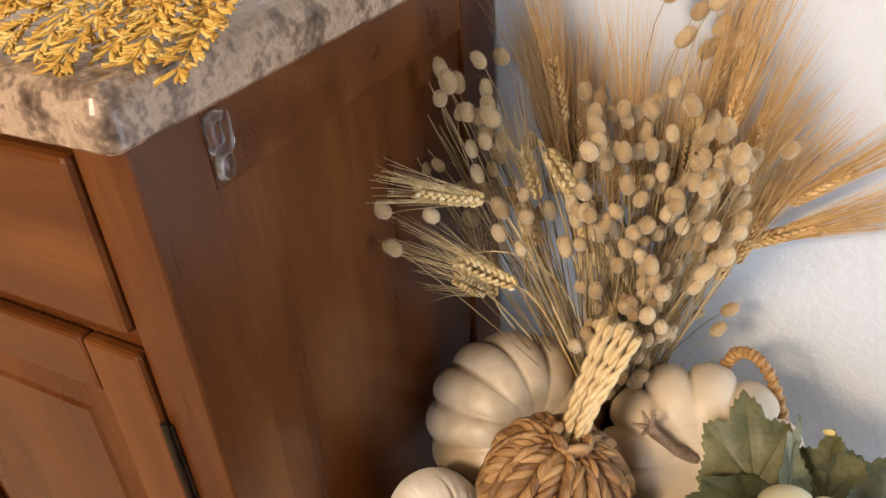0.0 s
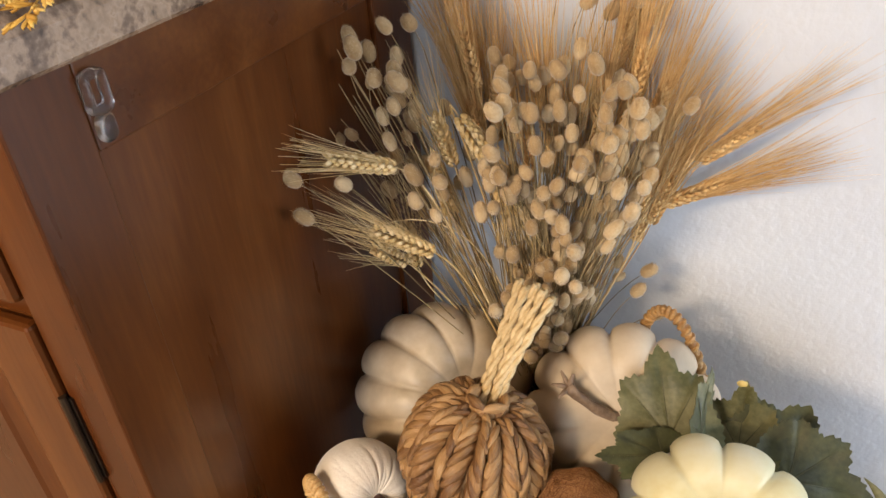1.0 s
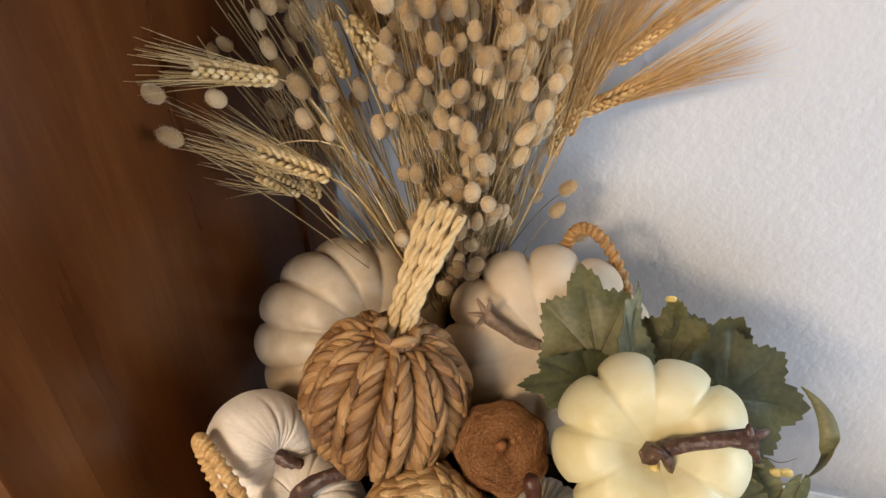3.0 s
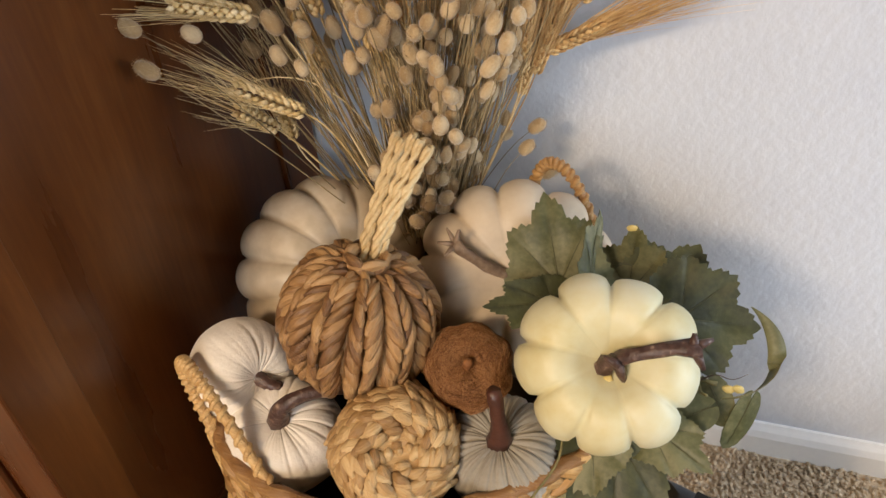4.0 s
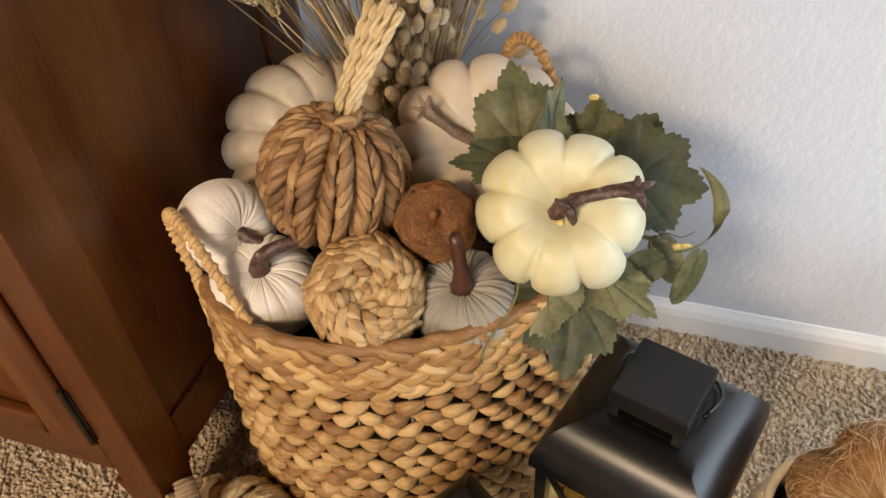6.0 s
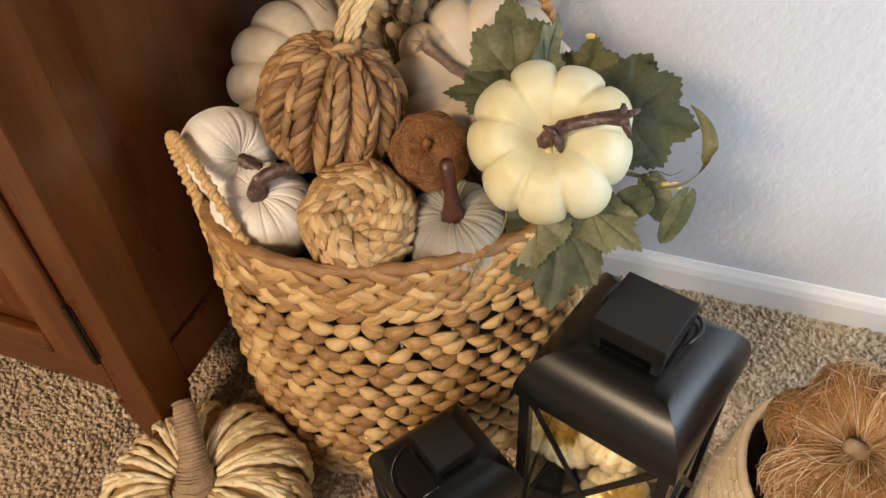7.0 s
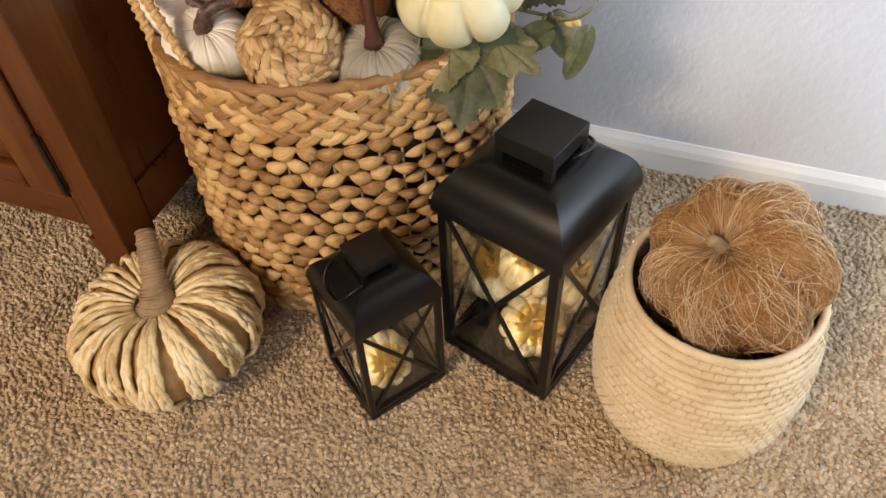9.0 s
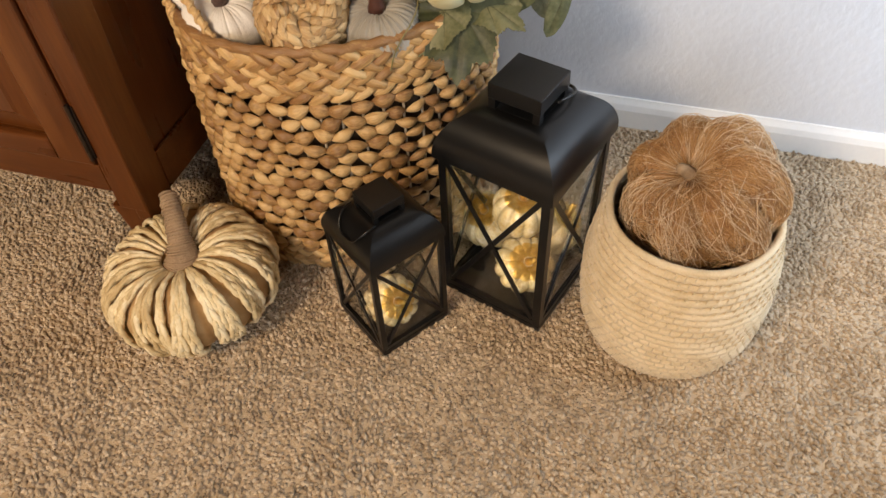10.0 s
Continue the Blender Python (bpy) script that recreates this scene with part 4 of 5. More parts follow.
# ---- dried bouquet standing in the basket ----
def tail_mesh():
    """A fluffy egg-shaped seed head along +z, with short hairs."""
    rng = random.Random(77)
    bm = bmesh.new()
    rows = []
    for i in range(9):
        a = math.pi * (i + 0.05) / 8.1
        r = 0.0068 * math.sin(a) ** 0.85 * (1.12 - 0.25 * i / 8)
        rows.append([(r * math.cos(b), r * math.sin(b), 0.009 - 0.009 * math.cos(a)) for b in (2 * math.pi * k / 10 for k in range(10))])
    grid_mesh(bm, rows, True, True)
    for _ in range(260):
        a, b = math.acos(1 - 2 * rng.random()), rng.uniform(0, 2 * math.pi)
        d = Vector((math.sin(a) * math.cos(b), math.sin(a) * math.sin(b), -math.cos(a)))
        p = Vector((0.0062 * d.x, 0.0062 * d.y, 0.009 + 0.0085 * d.z))
        e = p + (d + Vector((0, 0, 0.7)) + Vector(noise.random_unit_vector()) * 0.2).normalized() * rng.uniform(0.0014, 0.0032)
        s = d.orthogonal().normalized() * 0.00024
        bm.faces.new([bm.verts.new(p + s), bm.verts.new(p - s), bm.verts.new(e)])
    me = bpy.data.meshes.new("bunny_tail")
    bm.to_mesh(me)
    bm.free()
    me.polygons.foreach_set("use_smooth", [True] * len(me.polygons))
    return me


def ear_meshes(length, width, awn, spread, seed, count):
    """A grain ear along +z: rows of pointed kernels, and its long thin awns."""
    rng = random.Random(seed)
    kern = bmesh.new()
    awns = bmesh.new()
    n = int(length / 0.0038)
    for i in range(n):
        t = i / n
        for k in range(4):
            a = math.pi / 2 * k + (0.4 if i % 2 else -0.1)
            w = width * (0.65 + 0.5 * math.sin(math.pi * (0.1 + 0.8 * t)))
            o = Vector((math.cos(a), math.sin(a), 0))
            p = Vector((0, 0, length * t)) + o * w * 0.32
            d = (Vector((0, 0, 1)) + o * 0.42).normalized()
            L = 0.0085
            s, u = d.cross(o).normalized(), o
            rows = []
            for q in range(4):
                f = q / 3
                r = (0.25, 1.0, 0.8, 0.12)[q] * width * 0.24
                rows.append([p + d * L * f + (s * math.cos(b) + u * 0.8 * math.sin(b)) * r for b in (2 * math.pi * z / 5 for z in range(5))])
            grid_mesh(kern, rows, True, True)
    for _ in range(count):
        t = rng.uniform(0.05, 1)
        a = rng.uniform(0, 2 * math.pi)
        o = Vector((math.cos(a), math.sin(a), 0))
        p = Vector((0, 0, length * t)) + o * width * 0.5
        L = awn * rng.uniform(0.6, 1.1)
        sp = spread * rng.uniform(0.3, 1.2)
        bend = Vector((rng.gauss(0, 0.04), rng.gauss(0, 0.04), 0))
        pts = [p + Vector((0, 0, 1)) * L * f + o * sp * L * f + bend * L * f * f for f in (0, 0.33, 0.66, 1)]
        tube(awns, pts, [0.00030, 0.00026, 0.0002, 0.00008], 3, False)
    out = []
    for nm, bm in (("ear", kern), ("awns", awns)):
        me = bpy.data.meshes.new(nm)
        bm.to_mesh(me)
        bm.free()
        me.polygons.foreach_set("use_smooth", [True] * len(me.polygons))
        out.append(me)
    return out


def bouquet():
    rng = random.Random(12)
    bq = thing("dried_bouquet", "dried bouquet of wheat, barley and bunny tails in the basket", "bouquet")
    root = Vector((0.190, 0.655, 0.30))
    tail = tail_mesh()
    tail.materials.append(M_TAIL)
    def stem(pts, r, mat):
        bm = bmesh.new()
        tube(bm, pts, [r] * (len(pts) - 1) + [r * 0.6], 4, False)
        return part("stalk", bm, mat, bq)
    def add_tail(p, lean, sc):
        p = Vector(p)
        start = root + Vector((rng.uniform(-0.03, 0.03), rng.uniform(-0.02, 0.02), 0.05))
        mid = start.lerp(p, 0.55) + Vector((0, 0, 0.02))
        d = (p - mid).normalized() + Vector(lean)
        s = stem(bez(start, mid, p - d.normalized() * 0.03, p, 8), 0.0006, M_GRASS)
        ob = new("bunny_tail", tail)
        ob.parent = s
        ob.matrix_basis = axis_pose(p, d, rng.uniform(0, 360)) @ Matrix.Diagonal((sc, sc, sc * rng.uniform(0.9, 1.25), 1))
    # main fan of tails
    for i in range(300):
        a = radians(min(21, -12 + 33 * rng.random() + rng.gauss(0, 3)))
        r = 0.06 + 0.29 * rng.random() ** 1.15
        y = 0.60 + 0.11 * rng.random()
        add_tail((0.195 + r * math.sin(a) + 0.03 * (y - 0.7), y, 0.405 + r * math.cos(a)), (rng.gauss(0, 0.3), rng.gauss(0, 0.3), 0), rng.uniform(0.85, 1.15))
    # low tails close above the pumpkins
    for i in range(44):
        a = radians(rng.uniform(-14, 30))
        r = rng.uniform(0.03, 0.14)
        add_tail((0.205 + r * math.sin(a), rng.uniform(0.66, 0.725), 0.405 + r * math.cos(a)), (rng.gauss(0.1, 0.4), rng.gauss(0, 0.4), 0), rng.uniform(0.7, 1.0))
    # cluster leaning to the cabinet
    for i in range(54):
        a = radians(-42 + 22 * rng.random())
        r = 0.19 + 0.22 * rng.random()
        y = 0.60 + 0.09 * rng.random()
        add_tail((0.195 + r * math.sin(a), y, 0.44 + r * math.cos(a)), (rng.gauss(-0.1, 0.3), rng.gauss(0, 0.3), 0), rng.uniform(0.8, 1.2))
    for p in ((0.006, 0.532, 0.680), (0.020, 0.52, 0.650), (0.036, 0.565, 0.664), (0.056, 0.60, 0.752), (0.070, 0.615, 0.755), (0.285, 0.72, 0.515), (0.280, 0.70, 0.500), (0.300, 0.71, 0.47)):
        add_tail(p, (rng.gauss(0, 0.3), rng.gauss(0, 0.3), 0), 1.05)
    for p in ((0.19, 0.74, 0.83), (0.215, 0.745, 0.815), (0.235, 0.75, 0.80), (0.25, 0.755, 0.79), (0.205, 0.74, 0.79), (0.23, 0.745, 0.825), (0.265, 0.755, 0.775), (0.225, 0.75, 0.778)):
        add_tail(p, (0.5, 0.1, -0.3), 1.1)
    # ears
    kinds = {"w": (ear_meshes(0.066, 0.0125, 0.095, 0.16, 1, 60), M_WHEAT), "v": (ear_meshes(0.056, 0.0115, 0.085, 0.2, 2, 50), M_WHEAT),
             "b": (ear_meshes(0.062, 0.0095, 0.13, 0.10, 3, 80), M_WHEATO), "c": (ear_meshes(0.055, 0.0085, 0.125, 0.14, 4, 74), M_WHEATO)}
    for ms, mat in kinds.values():
        for me in ms:
            me.materials.append(mat)
    def add_ear(kind, base, tip, via=None, sc=1.0):
        base, tip = Vector(base), Vector(tip)
        start = root + Vector((rng.uniform(-0.03, 0.03), rng.uniform(-0.02, 0.02), 0.05))
        d = (tip - base).normalized()
        mid = Vector(via) if via else start.lerp(base, 0.5)
        s = stem(bez(start, mid, base - d * 0.045, base, 12), 0.0010, kinds[kind][1])
        for nm, me in zip(("ear", "awn_tuft"), kinds[kind][0]):
            ob = new(nm, me)
            ob.parent = s
            ob.matrix_basis = axis_pose(base, d, rng.uniform(0, 360)) @ Matrix.Diagonal((sc * 1.15, sc * 1.15, sc, 1))
    for kind, base, tip in (
            ("w", (0.067, 0.600, 0.673), (0.023, 0.562, 0.693)), ("w", (0.100, 0.600, 0.582), (0.030, 0.562, 0.632)), ("v", (0.060, 0.610, 0.556), (0.050, 0.562, 0.604)),
            ("v", (0.050, 0.655, 0.518), (0.040, 0.650, 0.59)), ("v", (0.100, 0.660, 0.650), (0.080, 0.655, 0.72)),
            ("b", (0.327, 0.745, 0.645), (0.375, 0.757, 0.684)), ("b", (0.304, 0.740, 0.602), (0.375, 0.752, 0.630)), ("b", (0.300, 0.735, 0.597), (0.36, 0.745, 0.630)),
            ("c", (0.279, 0.715, 0.583), (0.281, 0.718, 0.640)), ("c", (0.289, 0.728, 0.576), (0.303, 0.732, 0.622)), ("c", (0.275, 0.722, 0.555), (0.285, 0.73, 0.60))):
        add_ear(kind, base, tip)
    # drooping ears over the middle
    add_ear("w", (0.144, 0.66, 0.655), (0.166, 0.655, 0.584), (0.15, 0.66, 0.66), 1.0)
    add_ear("w", (0.108, 0.66, 0.705), (0.152, 0.655, 0.650), (0.12, 0.66, 0.70), 1.05)
    add_ear("v", (0.085, 0.645, 0.66), (0.108, 0.64, 0.59), (0.1, 0.65, 0.66), 1.0)
    # upright barley behind
    for i in range(20):
        a = radians(rng.uniform(-22, 20))
        r = rng.uniform(0.16, 0.34)
        y = rng.uniform(0.70, 0.765)
        b = Vector((0.195 + r * math.sin(a), y, 0.41 + r * math.cos(a)))
        d = Vector((math.sin(a) + rng.gauss(0, 0.06), rng.gauss(0, 0.04), math.cos(a)))
        add_ear("b" if i % 2 else "c", b, b + d * 0.06, None, rng.uniform(0.85, 1.05))
    for x, z, a in ((0.25, 0.60, 24), (0.27, 0.60, 36), (0.235, 0.60, 18), (0.265, 0.585, 38), (0.10, 0.62, -8), (0.115, 0.64, -4), (0.09, 0.64, -12), (0.13, 0.63, -2)):
        b = Vector((x, 0.745, z))
        add_ear("b", b, b + Vector((math.sin(radians(a)), 0.02, math.cos(radians(a)))) * 0.06, None, 1.05)
    # loose grass blades
    for i in range(36):
        a = radians(rng.uniform(-24, 26))
        r = rng.uniform(0.12, 0.34)
        y = rng.uniform(0.67, 0.765)
        e = Vector((0.195 + r * math.sin(a), y, 0.40 + r * math.cos(a)))
        st = root + Vector((rng.uniform(-0.03, 0.03), rng.uniform(-0.02, 0.02), 0.05))
        stem(bez(st, st.lerp(e, 0.5) + Vector((0, 0, 0.03)), e - Vector((0, 0, 0.02)), e + Vector((rng.gauss(0, 0.012), 0, 0)), 8), 0.0006, M_GRASS if i % 3 else M_WHEAT)
    stem(bez((0.17, 0.655, 0.42), (0.16, 0.64, 0.60), (0.09, 0.62, 0.63), (0.035, 0.585, 0.605), 14), 0.0007, M_WHEAT)


bouquet()


# ---- silk leaves and vine round the pale pumpkin ----
def leaf_bm(length, width, lobed=True, curl=0.25, seed=0):
    """A serrated leaf from the origin along +y, its face to +z, with thickness: fans out from the joint of its veins."""
    bm = bmesh.new()
    veins = (0.0, 0.72, -0.72, 1.5, -1.5) if lobed else (0.0,)
    n, rings = (104, 8) if lobed else (56, 6)
    def edge(a):
        # distance from the joint to the margin, at the angle a from the midrib
        if lobed:
            r = 0.70 + max(L * math.exp(-((a - v) / 0.30) ** 2) for v, L in zip(veins, (0.30, 0.17, 0.17, 0.08, 0.08)))
            if abs(a) > 1.8:
                r -= 0.16 * (abs(a) - 1.8)
            teeth = 26
        else:
            r = 1 / math.hypot(math.cos(a / 2) ** 2, 5.2 * math.sin(a * 0.5))
            teeth = 16
        saw = ((abs(a) / math.pi * teeth) % 1.0)
        return r * (1 + (0.10 if lobed else 0.04) * (0.5 - saw) + 0.04 * noise.noise((a * 2, seed, 0.3)))
    half = 2.55 if lobed else 2.9
    sx = width / (1.28 if lobed else 0.42) / length
    grid = []
    for i in range(n + 1):
        a = -half + 2 * half * i / n
        r = edge(a)
        near = min(abs(a - v) for v in veins)
        row = []
        for j in range(1, rings + 1):
            u = r * j / rings
            x, y = length * sx * u * math.sin(a), length * (u * math.cos(a) + (0.0 if lobed else 0.02))
            fold = -0.055 * length * math.exp(-(near / 0.10) ** 2) * u * (1 - 0.5 * u) + 0.035 * length * u * math.sin(near * 9 + u * 8) * (0.4 if lobed else 0.1)
            z = fold - curl * length * 0.55 * (y / length) * abs(y / length) - curl * 0.35 * x * x / max(width, 0.01) + 0.10 * length * u * noise.noise((x * 28 + seed, y * 28, seed * 1.3))
            row.append(bm.verts.new((x, y, z)))
        grid.append(row)
    hub = bm.verts.new((0, 0, 0))
    for a, b in zip(grid, grid[1:]):
        bm.faces.new((hub, b[0], a[0]))
        for j in range(rings - 1):
            bm.faces.new((a[j], b[j], b[j + 1], a[j + 1]))
    bmesh.ops.recalc_face_normals(bm, faces=bm.faces)
    g = bmesh.ops.extrude_face_region(bm, geom=bm.faces[:])
    bmesh.ops.translate(bm, verts=[v for v in g["geom"] if isinstance(v, bmesh.types.BMVert)], vec=(0, 0, -0.0005))
    bmesh.ops.recalc_face_normals(bm, faces=bm.faces)
    return bm


def foliage():
    f = thing("silk_leaf_garland", "dusty green silk pumpkin leaves on a curling vine", "foliage")
    specs = [  # vein joint, tip, facing, width, lobed, curl
        ((0.350, 0.537, 0.476), (0.326, 0.588, 0.530), (0.15, -0.8, 0.6), 0.078, True, 0.06),
        ((0.375, 0.540, 0.486), (0.376, 0.590, 0.518), (0.92, -0.35, 0.15), 0.040, True, 0.1),
        ((0.348, 0.516, 0.474), (0.299, 0.487, 0.486), (0.0, -0.55, 0.8), 0.042, True, 0.1),
        ((0.408, 0.555, 0.462), (0.405, 0.612, 0.492), (-0.15, -0.75, 0.65), 0.058, True, 0.08),
        ((0.436, 0.560, 0.452), (0.462, 0.612, 0.480), (0.10, -0.7, 0.7), 0.086, True, 0.08),
        ((0.452, 0.545, 0.452), (0.516, 0.557, 0.444), (0.2, -0.75, 0.6), 0.088, True, 0.12),
        ((0.416, 0.455, 0.392), (0.424, 0.398, 0.334), (0.15, -0.65, 0.7), 0.084, True, 0.1),
        ((0.396, 0.450, 0.390), (0.374, 0.410, 0.358), (-0.1, -0.6, 0.8), 0.056, True, 0.1),
        ((0.440, 0.470, 0.396), (0.490, 0.447, 0.386), (0.2, -0.5, 0.85), 0.048, True, 0.12),
        ((0.486, 0.500, 0.398), (0.454, 0.480, 0.386), (0.1, -0.6, 0.8), 0.020, False, 0.1),
        ((0.485, 0.530, 0.396), (0.507, 0.515, 0.360), (0.1, -0.8, 0.5), 0.019, False, 0.15),
        ((0.522, 0.530, 0.384), (0.512, 0.507, 0.338), (0.45, -0.8, 0.2), 0.018, False, 0.2),
        ((0.432, 0.468, 0.398), (0.440, 0.440, 0.372), (0.3, -0.7, 0.5), 0.026, False, 0.2),
    ]
    for i, (b, t, o, w, lob, cu) in enumerate(specs):
        b, t = Vector(b), Vector(t)
        m = frame_matrix(b, t - b, o) @ Matrix.Rotation(math.pi / -2, 4, "Z")
        L = (t - b).length * 1.02
        ob = part("leaf", leaf_bm(L, w, lob, cu, i), M_LEAF, f)
        ob.matrix_basis = m
        ob.data.set_sharp_from_angle(angle=radians(50))
        bm = bmesh.new()
        sx = w / (1.28 if lob else 0.42) / L
        for ang, l in ((0, 0.82), (0.72, 0.6), (-0.72, 0.6), (1.5, 0.42), (-1.5, 0.42)) if lob else ((0, 0.9),):
            pts = []
            for q in range(6):
                u = 0.02 + q / 5 * l
                x, y = L * sx * u * math.sin(ang), L * u * math.cos(ang)
                pts.append((x, y, -0.055 * L * u * (1 - 0.5 * u) - cu * L * 0.55 * (y / L) * abs(y / L) - cu * 0.35 * x * x / max(w, 0.01) + 0.10 * L * u * noise.noise((x * 28 + i, y * 28, i * 1.3)) + 0.0003))
            tube(bm, pts, [0.0007, 0.0006, 0.0005, 0.0004, 0.0003, 0.0002], 4, False)
        part("vein", bm, M_VEIN, ob)
    # long curling ribbon leaf
    pts = bez((0.494, 0.500, 0.412), (0.545, 0.512, 0.412), (0.540, 0.545, 0.452), (0.507, 0.556, 0.467), 16)
    bm = bmesh.new()
    rows = []
    for i, p in enumerate(pts):
        w = 0.0085 * math.sin(math.pi * (0.08 + 0.9 * i / 15))
        s = Vector((0.35, -0.3, 0.9)).normalized() if i < 8 else Vector((0.75, 0.1, 0.65)).normalized()
        nrm = Vector((0.3, -0.8, 0.2)) * 0.0004
        rows.append([p - s * w - nrm, p + s * w - nrm, p + s * w + nrm, p - s * w + nrm])
    grid_mesh(bm, rows, True, True)
    part("leaf", bm, M_LEAF, f)
    for pts, r, mat in ((bez((0.41, 0.50, 0.42), (0.44, 0.53, 0.40), (0.46, 0.535, 0.395), (0.492, 0.530, 0.396), 10), 0.0022, M_VINE), (bez((0.476, 0.53, 0.396), (0.48, 0.51, 0.40), (0.475, 0.505, 0.41), (0.482, 0.50, 0.412), 8), 0.0013, M_VINE),
                        (bez((0.372, 0.430, 0.425), (0.385, 0.405, 0.40), (0.352, 0.395, 0.385), (0.349, 0.385, 0.345), 12), 0.0010, M_VINE)):
        bm = bmesh.new()
        tube(bm, pts, r, 6)
        part("vine", bm, mat, f)
    bm = bmesh.new()
    tube(bm, [(0.475 + 0.0030 * i, 0.53, 0.398 + 0.0036 * math.sin(i * 0.62 - 1.2) + 0.0011 * i) for i in range(14)], [0.0008 - 0.00004 * i for i in range(14)], 5)
    part("tendril", bm, M_STEMD, f)
    for p in ((0.403, 0.614, 0.488), (0.510, 0.530, 0.394), (0.502, 0.530, 0.392)):
        bm = bmesh.new()
        bmesh.ops.create_icosphere(bm, subdivisions=2, radius=0.0044)
        for v in bm.verts:
            v.co = Vector((v.co.x * 1.3, v.co.y * 0.6, v.co.z)) * (1 + 0.3 * noise.noise(v.co * 300)) + Vector(p)
        part("yellow_bud", bm, M_YELLOW, f, "small yellow bud")


foliage()


# ---- golden fern on the counter, child-safety latch ----
def fern():
    f = thing("dried_fern", "golden dried fern sprays drooping over the granite counter", "dried plant")
    rng = random.Random(3)
    root = Vector((-0.045, 0.42, 0.930))
    pin = bmesh.new()
    rows = []
    for i in range(5):
        t = i / 4
        w = 0.0030 * math.sin(math.pi * (0.12 + 0.8 * t))
        rows.append([(-w, 0.013 * t, 0.0008 * t), (0, 0.013 * t, 0.0012), (w, 0.013 * t, 0.0008 * t), (0, 0.013 * t, -0.0004)])
    grid_mesh(pin, rows, True, True)
    me = bpy.data.meshes.new("frond_leaflet")
    pin.to_mesh(me)
    pin.free()
    me.materials.append(M_FERN)
    for k, tip in enumerate(((-0.085, 0.285, 0.915), (-0.060, 0.282, 0.912), (-0.035, 0.280, 0.910), (-0.010, 0.272, 0.908), (0.008, 0.290, 0.912), (0.030, 0.285, 0.910), (0.052, 0.290, 0.906), (0.046, 0.320, 0.918), (-0.11, 0.31, 0.916), (0.02, 0.31, 0.922))):
        tip = Vector(tip)
        st = root + Vector((rng.uniform(-0.04, 0.03), rng.uniform(-0.02, 0.02), rng.uniform(0, 0.015)))
        path = bez(st, st + Vector((0.2 * (tip.x - st.x), -0.04, 0.018)), tip + Vector((0, 0.05, 0.028)), tip, 26)
        bm = bmesh.new()
        tube(bm, path, [0.0012 - 0.00003 * i for i in range(26)], 5)
        fr = part("frond", bm, M_FERN, f)
        ms = []
        for i in range(2, 26):
            p, d = path[i], (path[min(i + 1, 25)] - path[i - 1]).normalized()
            sc = (0.5 + 0.8 * math.sin(math.pi * min(1, 0.2 + i / 29))) * rng.uniform(0.85, 1.15)
            for s in (-1, 1):
                side = d.cross(Vector((0, 0, 1))).normalized() * s
                br = (d * 0.8 + side * 0.8 + Vector((0, 0, rng.uniform(-0.15, 0.35)))).normalized()
                for q in range(8):
                    b = p + br * 0.0030 * q * sc
                    al = (br * 0.9 + d * rng.uniform(-0.5, 0.9) + side * rng.uniform(-0.2, 0.5) + Vector((0, 0, rng.uniform(-0.2, 0.25)))).normalized()
                    z = rng.uniform(0.5, 0.8) * (1.1 - 0.06 * q)
                    ms.append(frame_matrix(b, al, Vector((0, 0, 1)) + d * 0.2) @ Matrix.Rotation(-math.pi / 2, 4, "Z") @ Matrix.Diagonal((z, z, 0.9, 1)))
        joined_pieces("leaflet_spray", [me], ms, fr, M_FERN)


fern()


def latch():
    k = thing("cabinet_latch", "clear plastic child-safety latch stuck to cabinet side", "latch", "", pose(0.0005, 0.353, 0.829))
    bm = bmesh.new()
    def ring(hw, hh, r, x):
        pts = []
        for cx, cy, a0 in ((hw - r, hh - r, 0), (-hw + r, hh - r, 90), (-hw + r, -hh + r, 180), (hw - r, -hh + r, 270)):
            for q in range(5):
                a = radians(a0 + 22.5 * q)
                pts.append((x, cx + r * math.cos(a), cy + r * math.sin(a)))
        return pts
    rows = [ring(0.0095, 0.0145, 0.006, 0.0), ring(0.0095, 0.0145, 0.006, 0.005), ring(0.0085, 0.0135, 0.005, 0.0062), ring(0.005, 0.009, 0.002, 0.0058), ring(0.0045, 0.0085, 0.002, 0.0)]
    rows.append(rows[0])
    vv = grid_mesh(bm, [[(x, y, z + 0.009) for x, y, z in r] for r in rows], True)
    bmesh.ops.remove_doubles(bm, verts=bm.verts, dist=0.00001)
    part("loop", bm, M_PLASTIC, k)
    bm = bmesh.new()
    grid_mesh(bm, [[(x, y, z - 0.0145) for x, y, z in ring(0.0075, 0.0095, 0.006, 0.0)], [(x, y, z - 0.0145) for x, y, z in ring(0.0075, 0.0095, 0.006, 0.0028)], [(x, y, z - 0.0145) for x, y, z in ring(0.0065, 0.0085, 0.005, 0.0036)]], True, True)
    part("adhesive_pad", bm, M_PLASTIC, k)


latch()


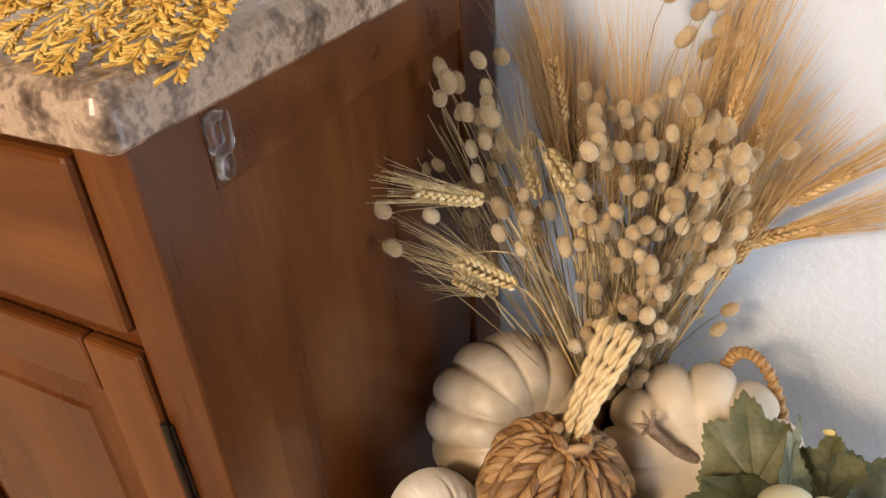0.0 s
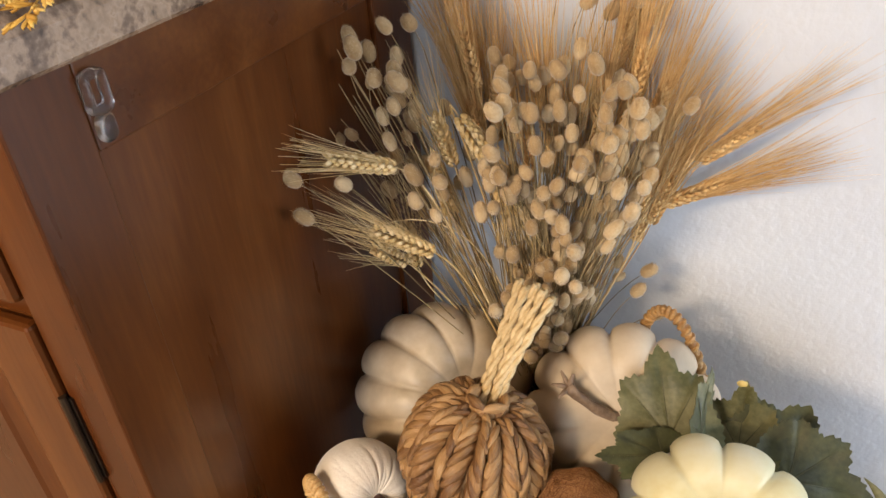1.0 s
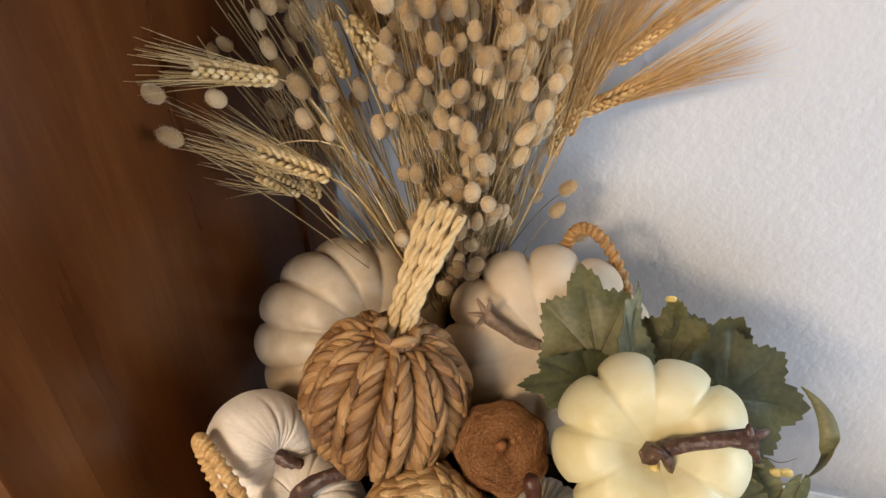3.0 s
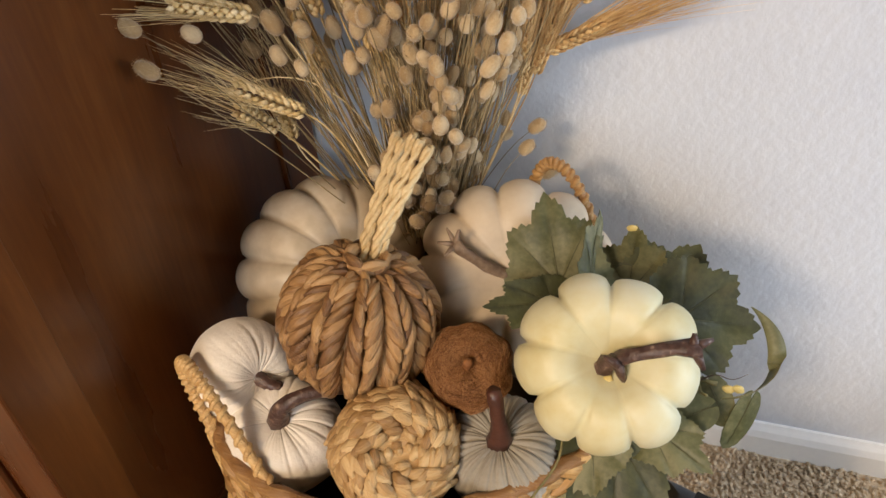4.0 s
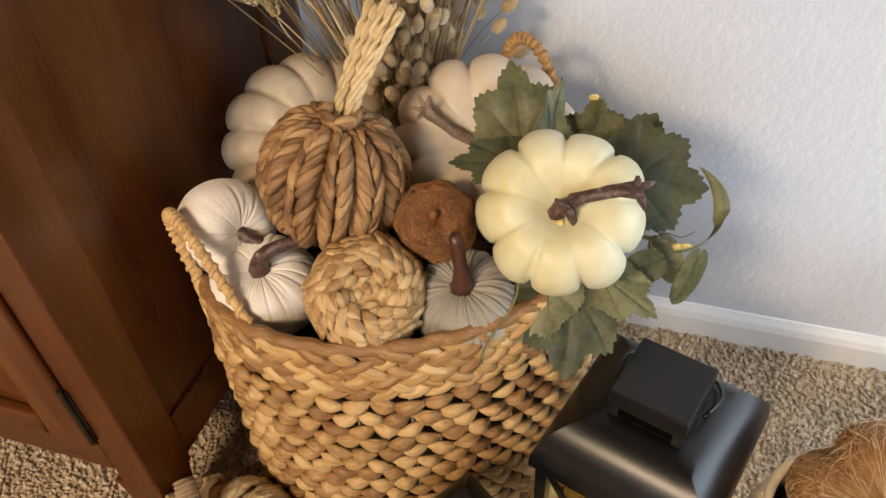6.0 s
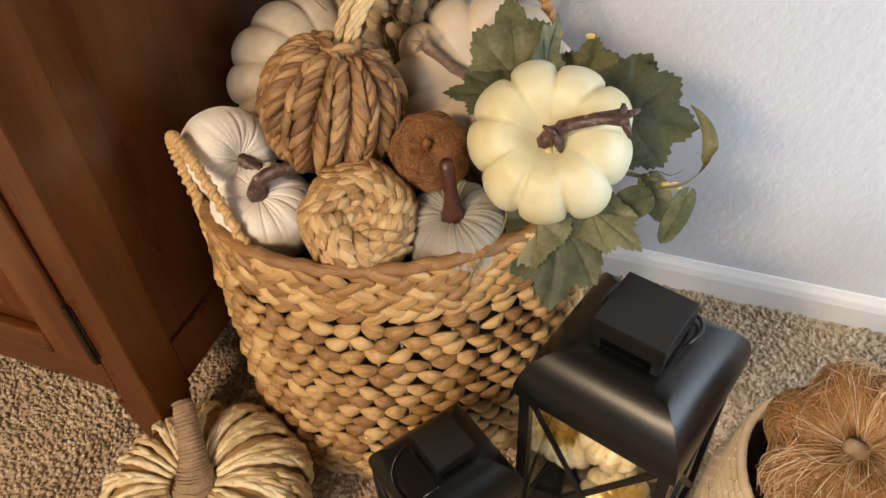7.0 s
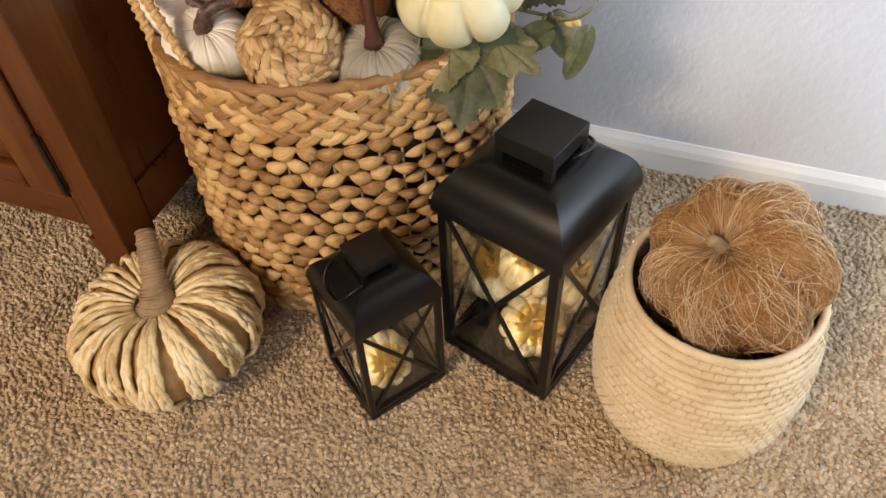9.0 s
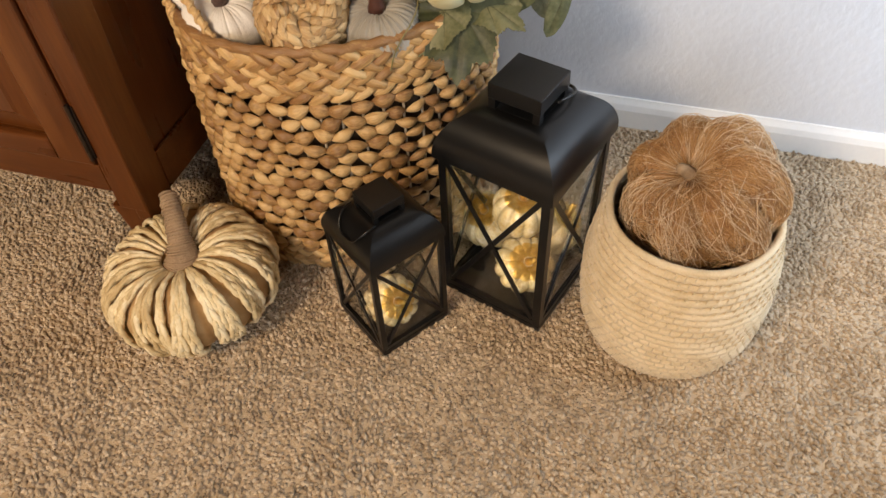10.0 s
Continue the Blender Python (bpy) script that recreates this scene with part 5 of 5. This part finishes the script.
# ---- carpet pile ----
def carpet_pile():
    rs = np.random.RandomState(6)
    x0, x1, y0, y1, step = -0.46, 1.25, -0.20, 0.785, 0.0054
    gx, gy = np.meshgrid(np.arange(x0, x1, step), np.arange(y0, y1, step))
    px = gx.ravel() + rs.uniform(-1, 1, gx.size) * step * 0.6
    py = gy.ravel() + rs.uniform(-1, 1, gx.size) * step * 0.6
    keep = py < 0.781
    px, py = px[keep], py[keep]
    n = px.size
    # pile leans together in drifting patches
    lean = np.stack([np.sin(px * 23 + 3 * np.sin(py * 17)) + np.sin(py * 41 + px * 9), np.cos(py * 19 + 2 * np.sin(px * 29)) + np.sin(px * 37)], 1) * 0.0016
    lean += rs.normal(0, 0.0026, (n, 2))
    h = rs.uniform(0.0068, 0.0112, n)
    w = rs.uniform(0.0026, 0.0042, n)
    a0 = rs.uniform(0, 2 * np.pi, n)
    vs = np.zeros((n, 9, 3))
    for k in range(4):
        a = a0 + k * np.pi / 2
        vs[:, k, 0], vs[:, k, 1], vs[:, k, 2] = px + np.cos(a) * w * 0.8, py + np.sin(a) * w * 0.8, -0.007
        b = a + 0.6
        vs[:, 4 + k, 0], vs[:, 4 + k, 1], vs[:, 4 + k, 2] = px + lean[:, 0] * 0.7 + np.cos(b) * w, py + lean[:, 1] * 0.7 + np.sin(b) * w, -0.006 + h * 0.7
    vs[:, 8, 0], vs[:, 8, 1], vs[:, 8, 2] = px + lean[:, 0] * 1.3, py + lean[:, 1] * 1.3, -0.006 + h
    tri = []
    for k in range(4):
        j = (k + 1) % 4
        tri += [(k, j, 4 + j), (k, 4 + j, 4 + k), (4 + k, 4 + j, 8)]
    tri = np.array(tri)
    faces = (tri[None] + (np.arange(n) * 9)[:, None, None]).reshape(-1)
    me = bpy.data.meshes.new("carpet_pile")
    me.vertices.add(n * 9)
    me.vertices.foreach_set("co", vs.ravel())
    nf = faces.size // 3
    me.loops.add(faces.size)
    me.loops.foreach_set("vertex_index", faces)
    me.polygons.add(nf)
    me.polygons.foreach_set("loop_start", np.arange(nf) * 3)
    me.update(calc_edges=True)
    ob = mesh_part("carpet_pile", me, M_CARPET)
    tagged(ob, "twisted beige and brown cut carpet pile", "carpet", kind="stuff")


carpet_pile()
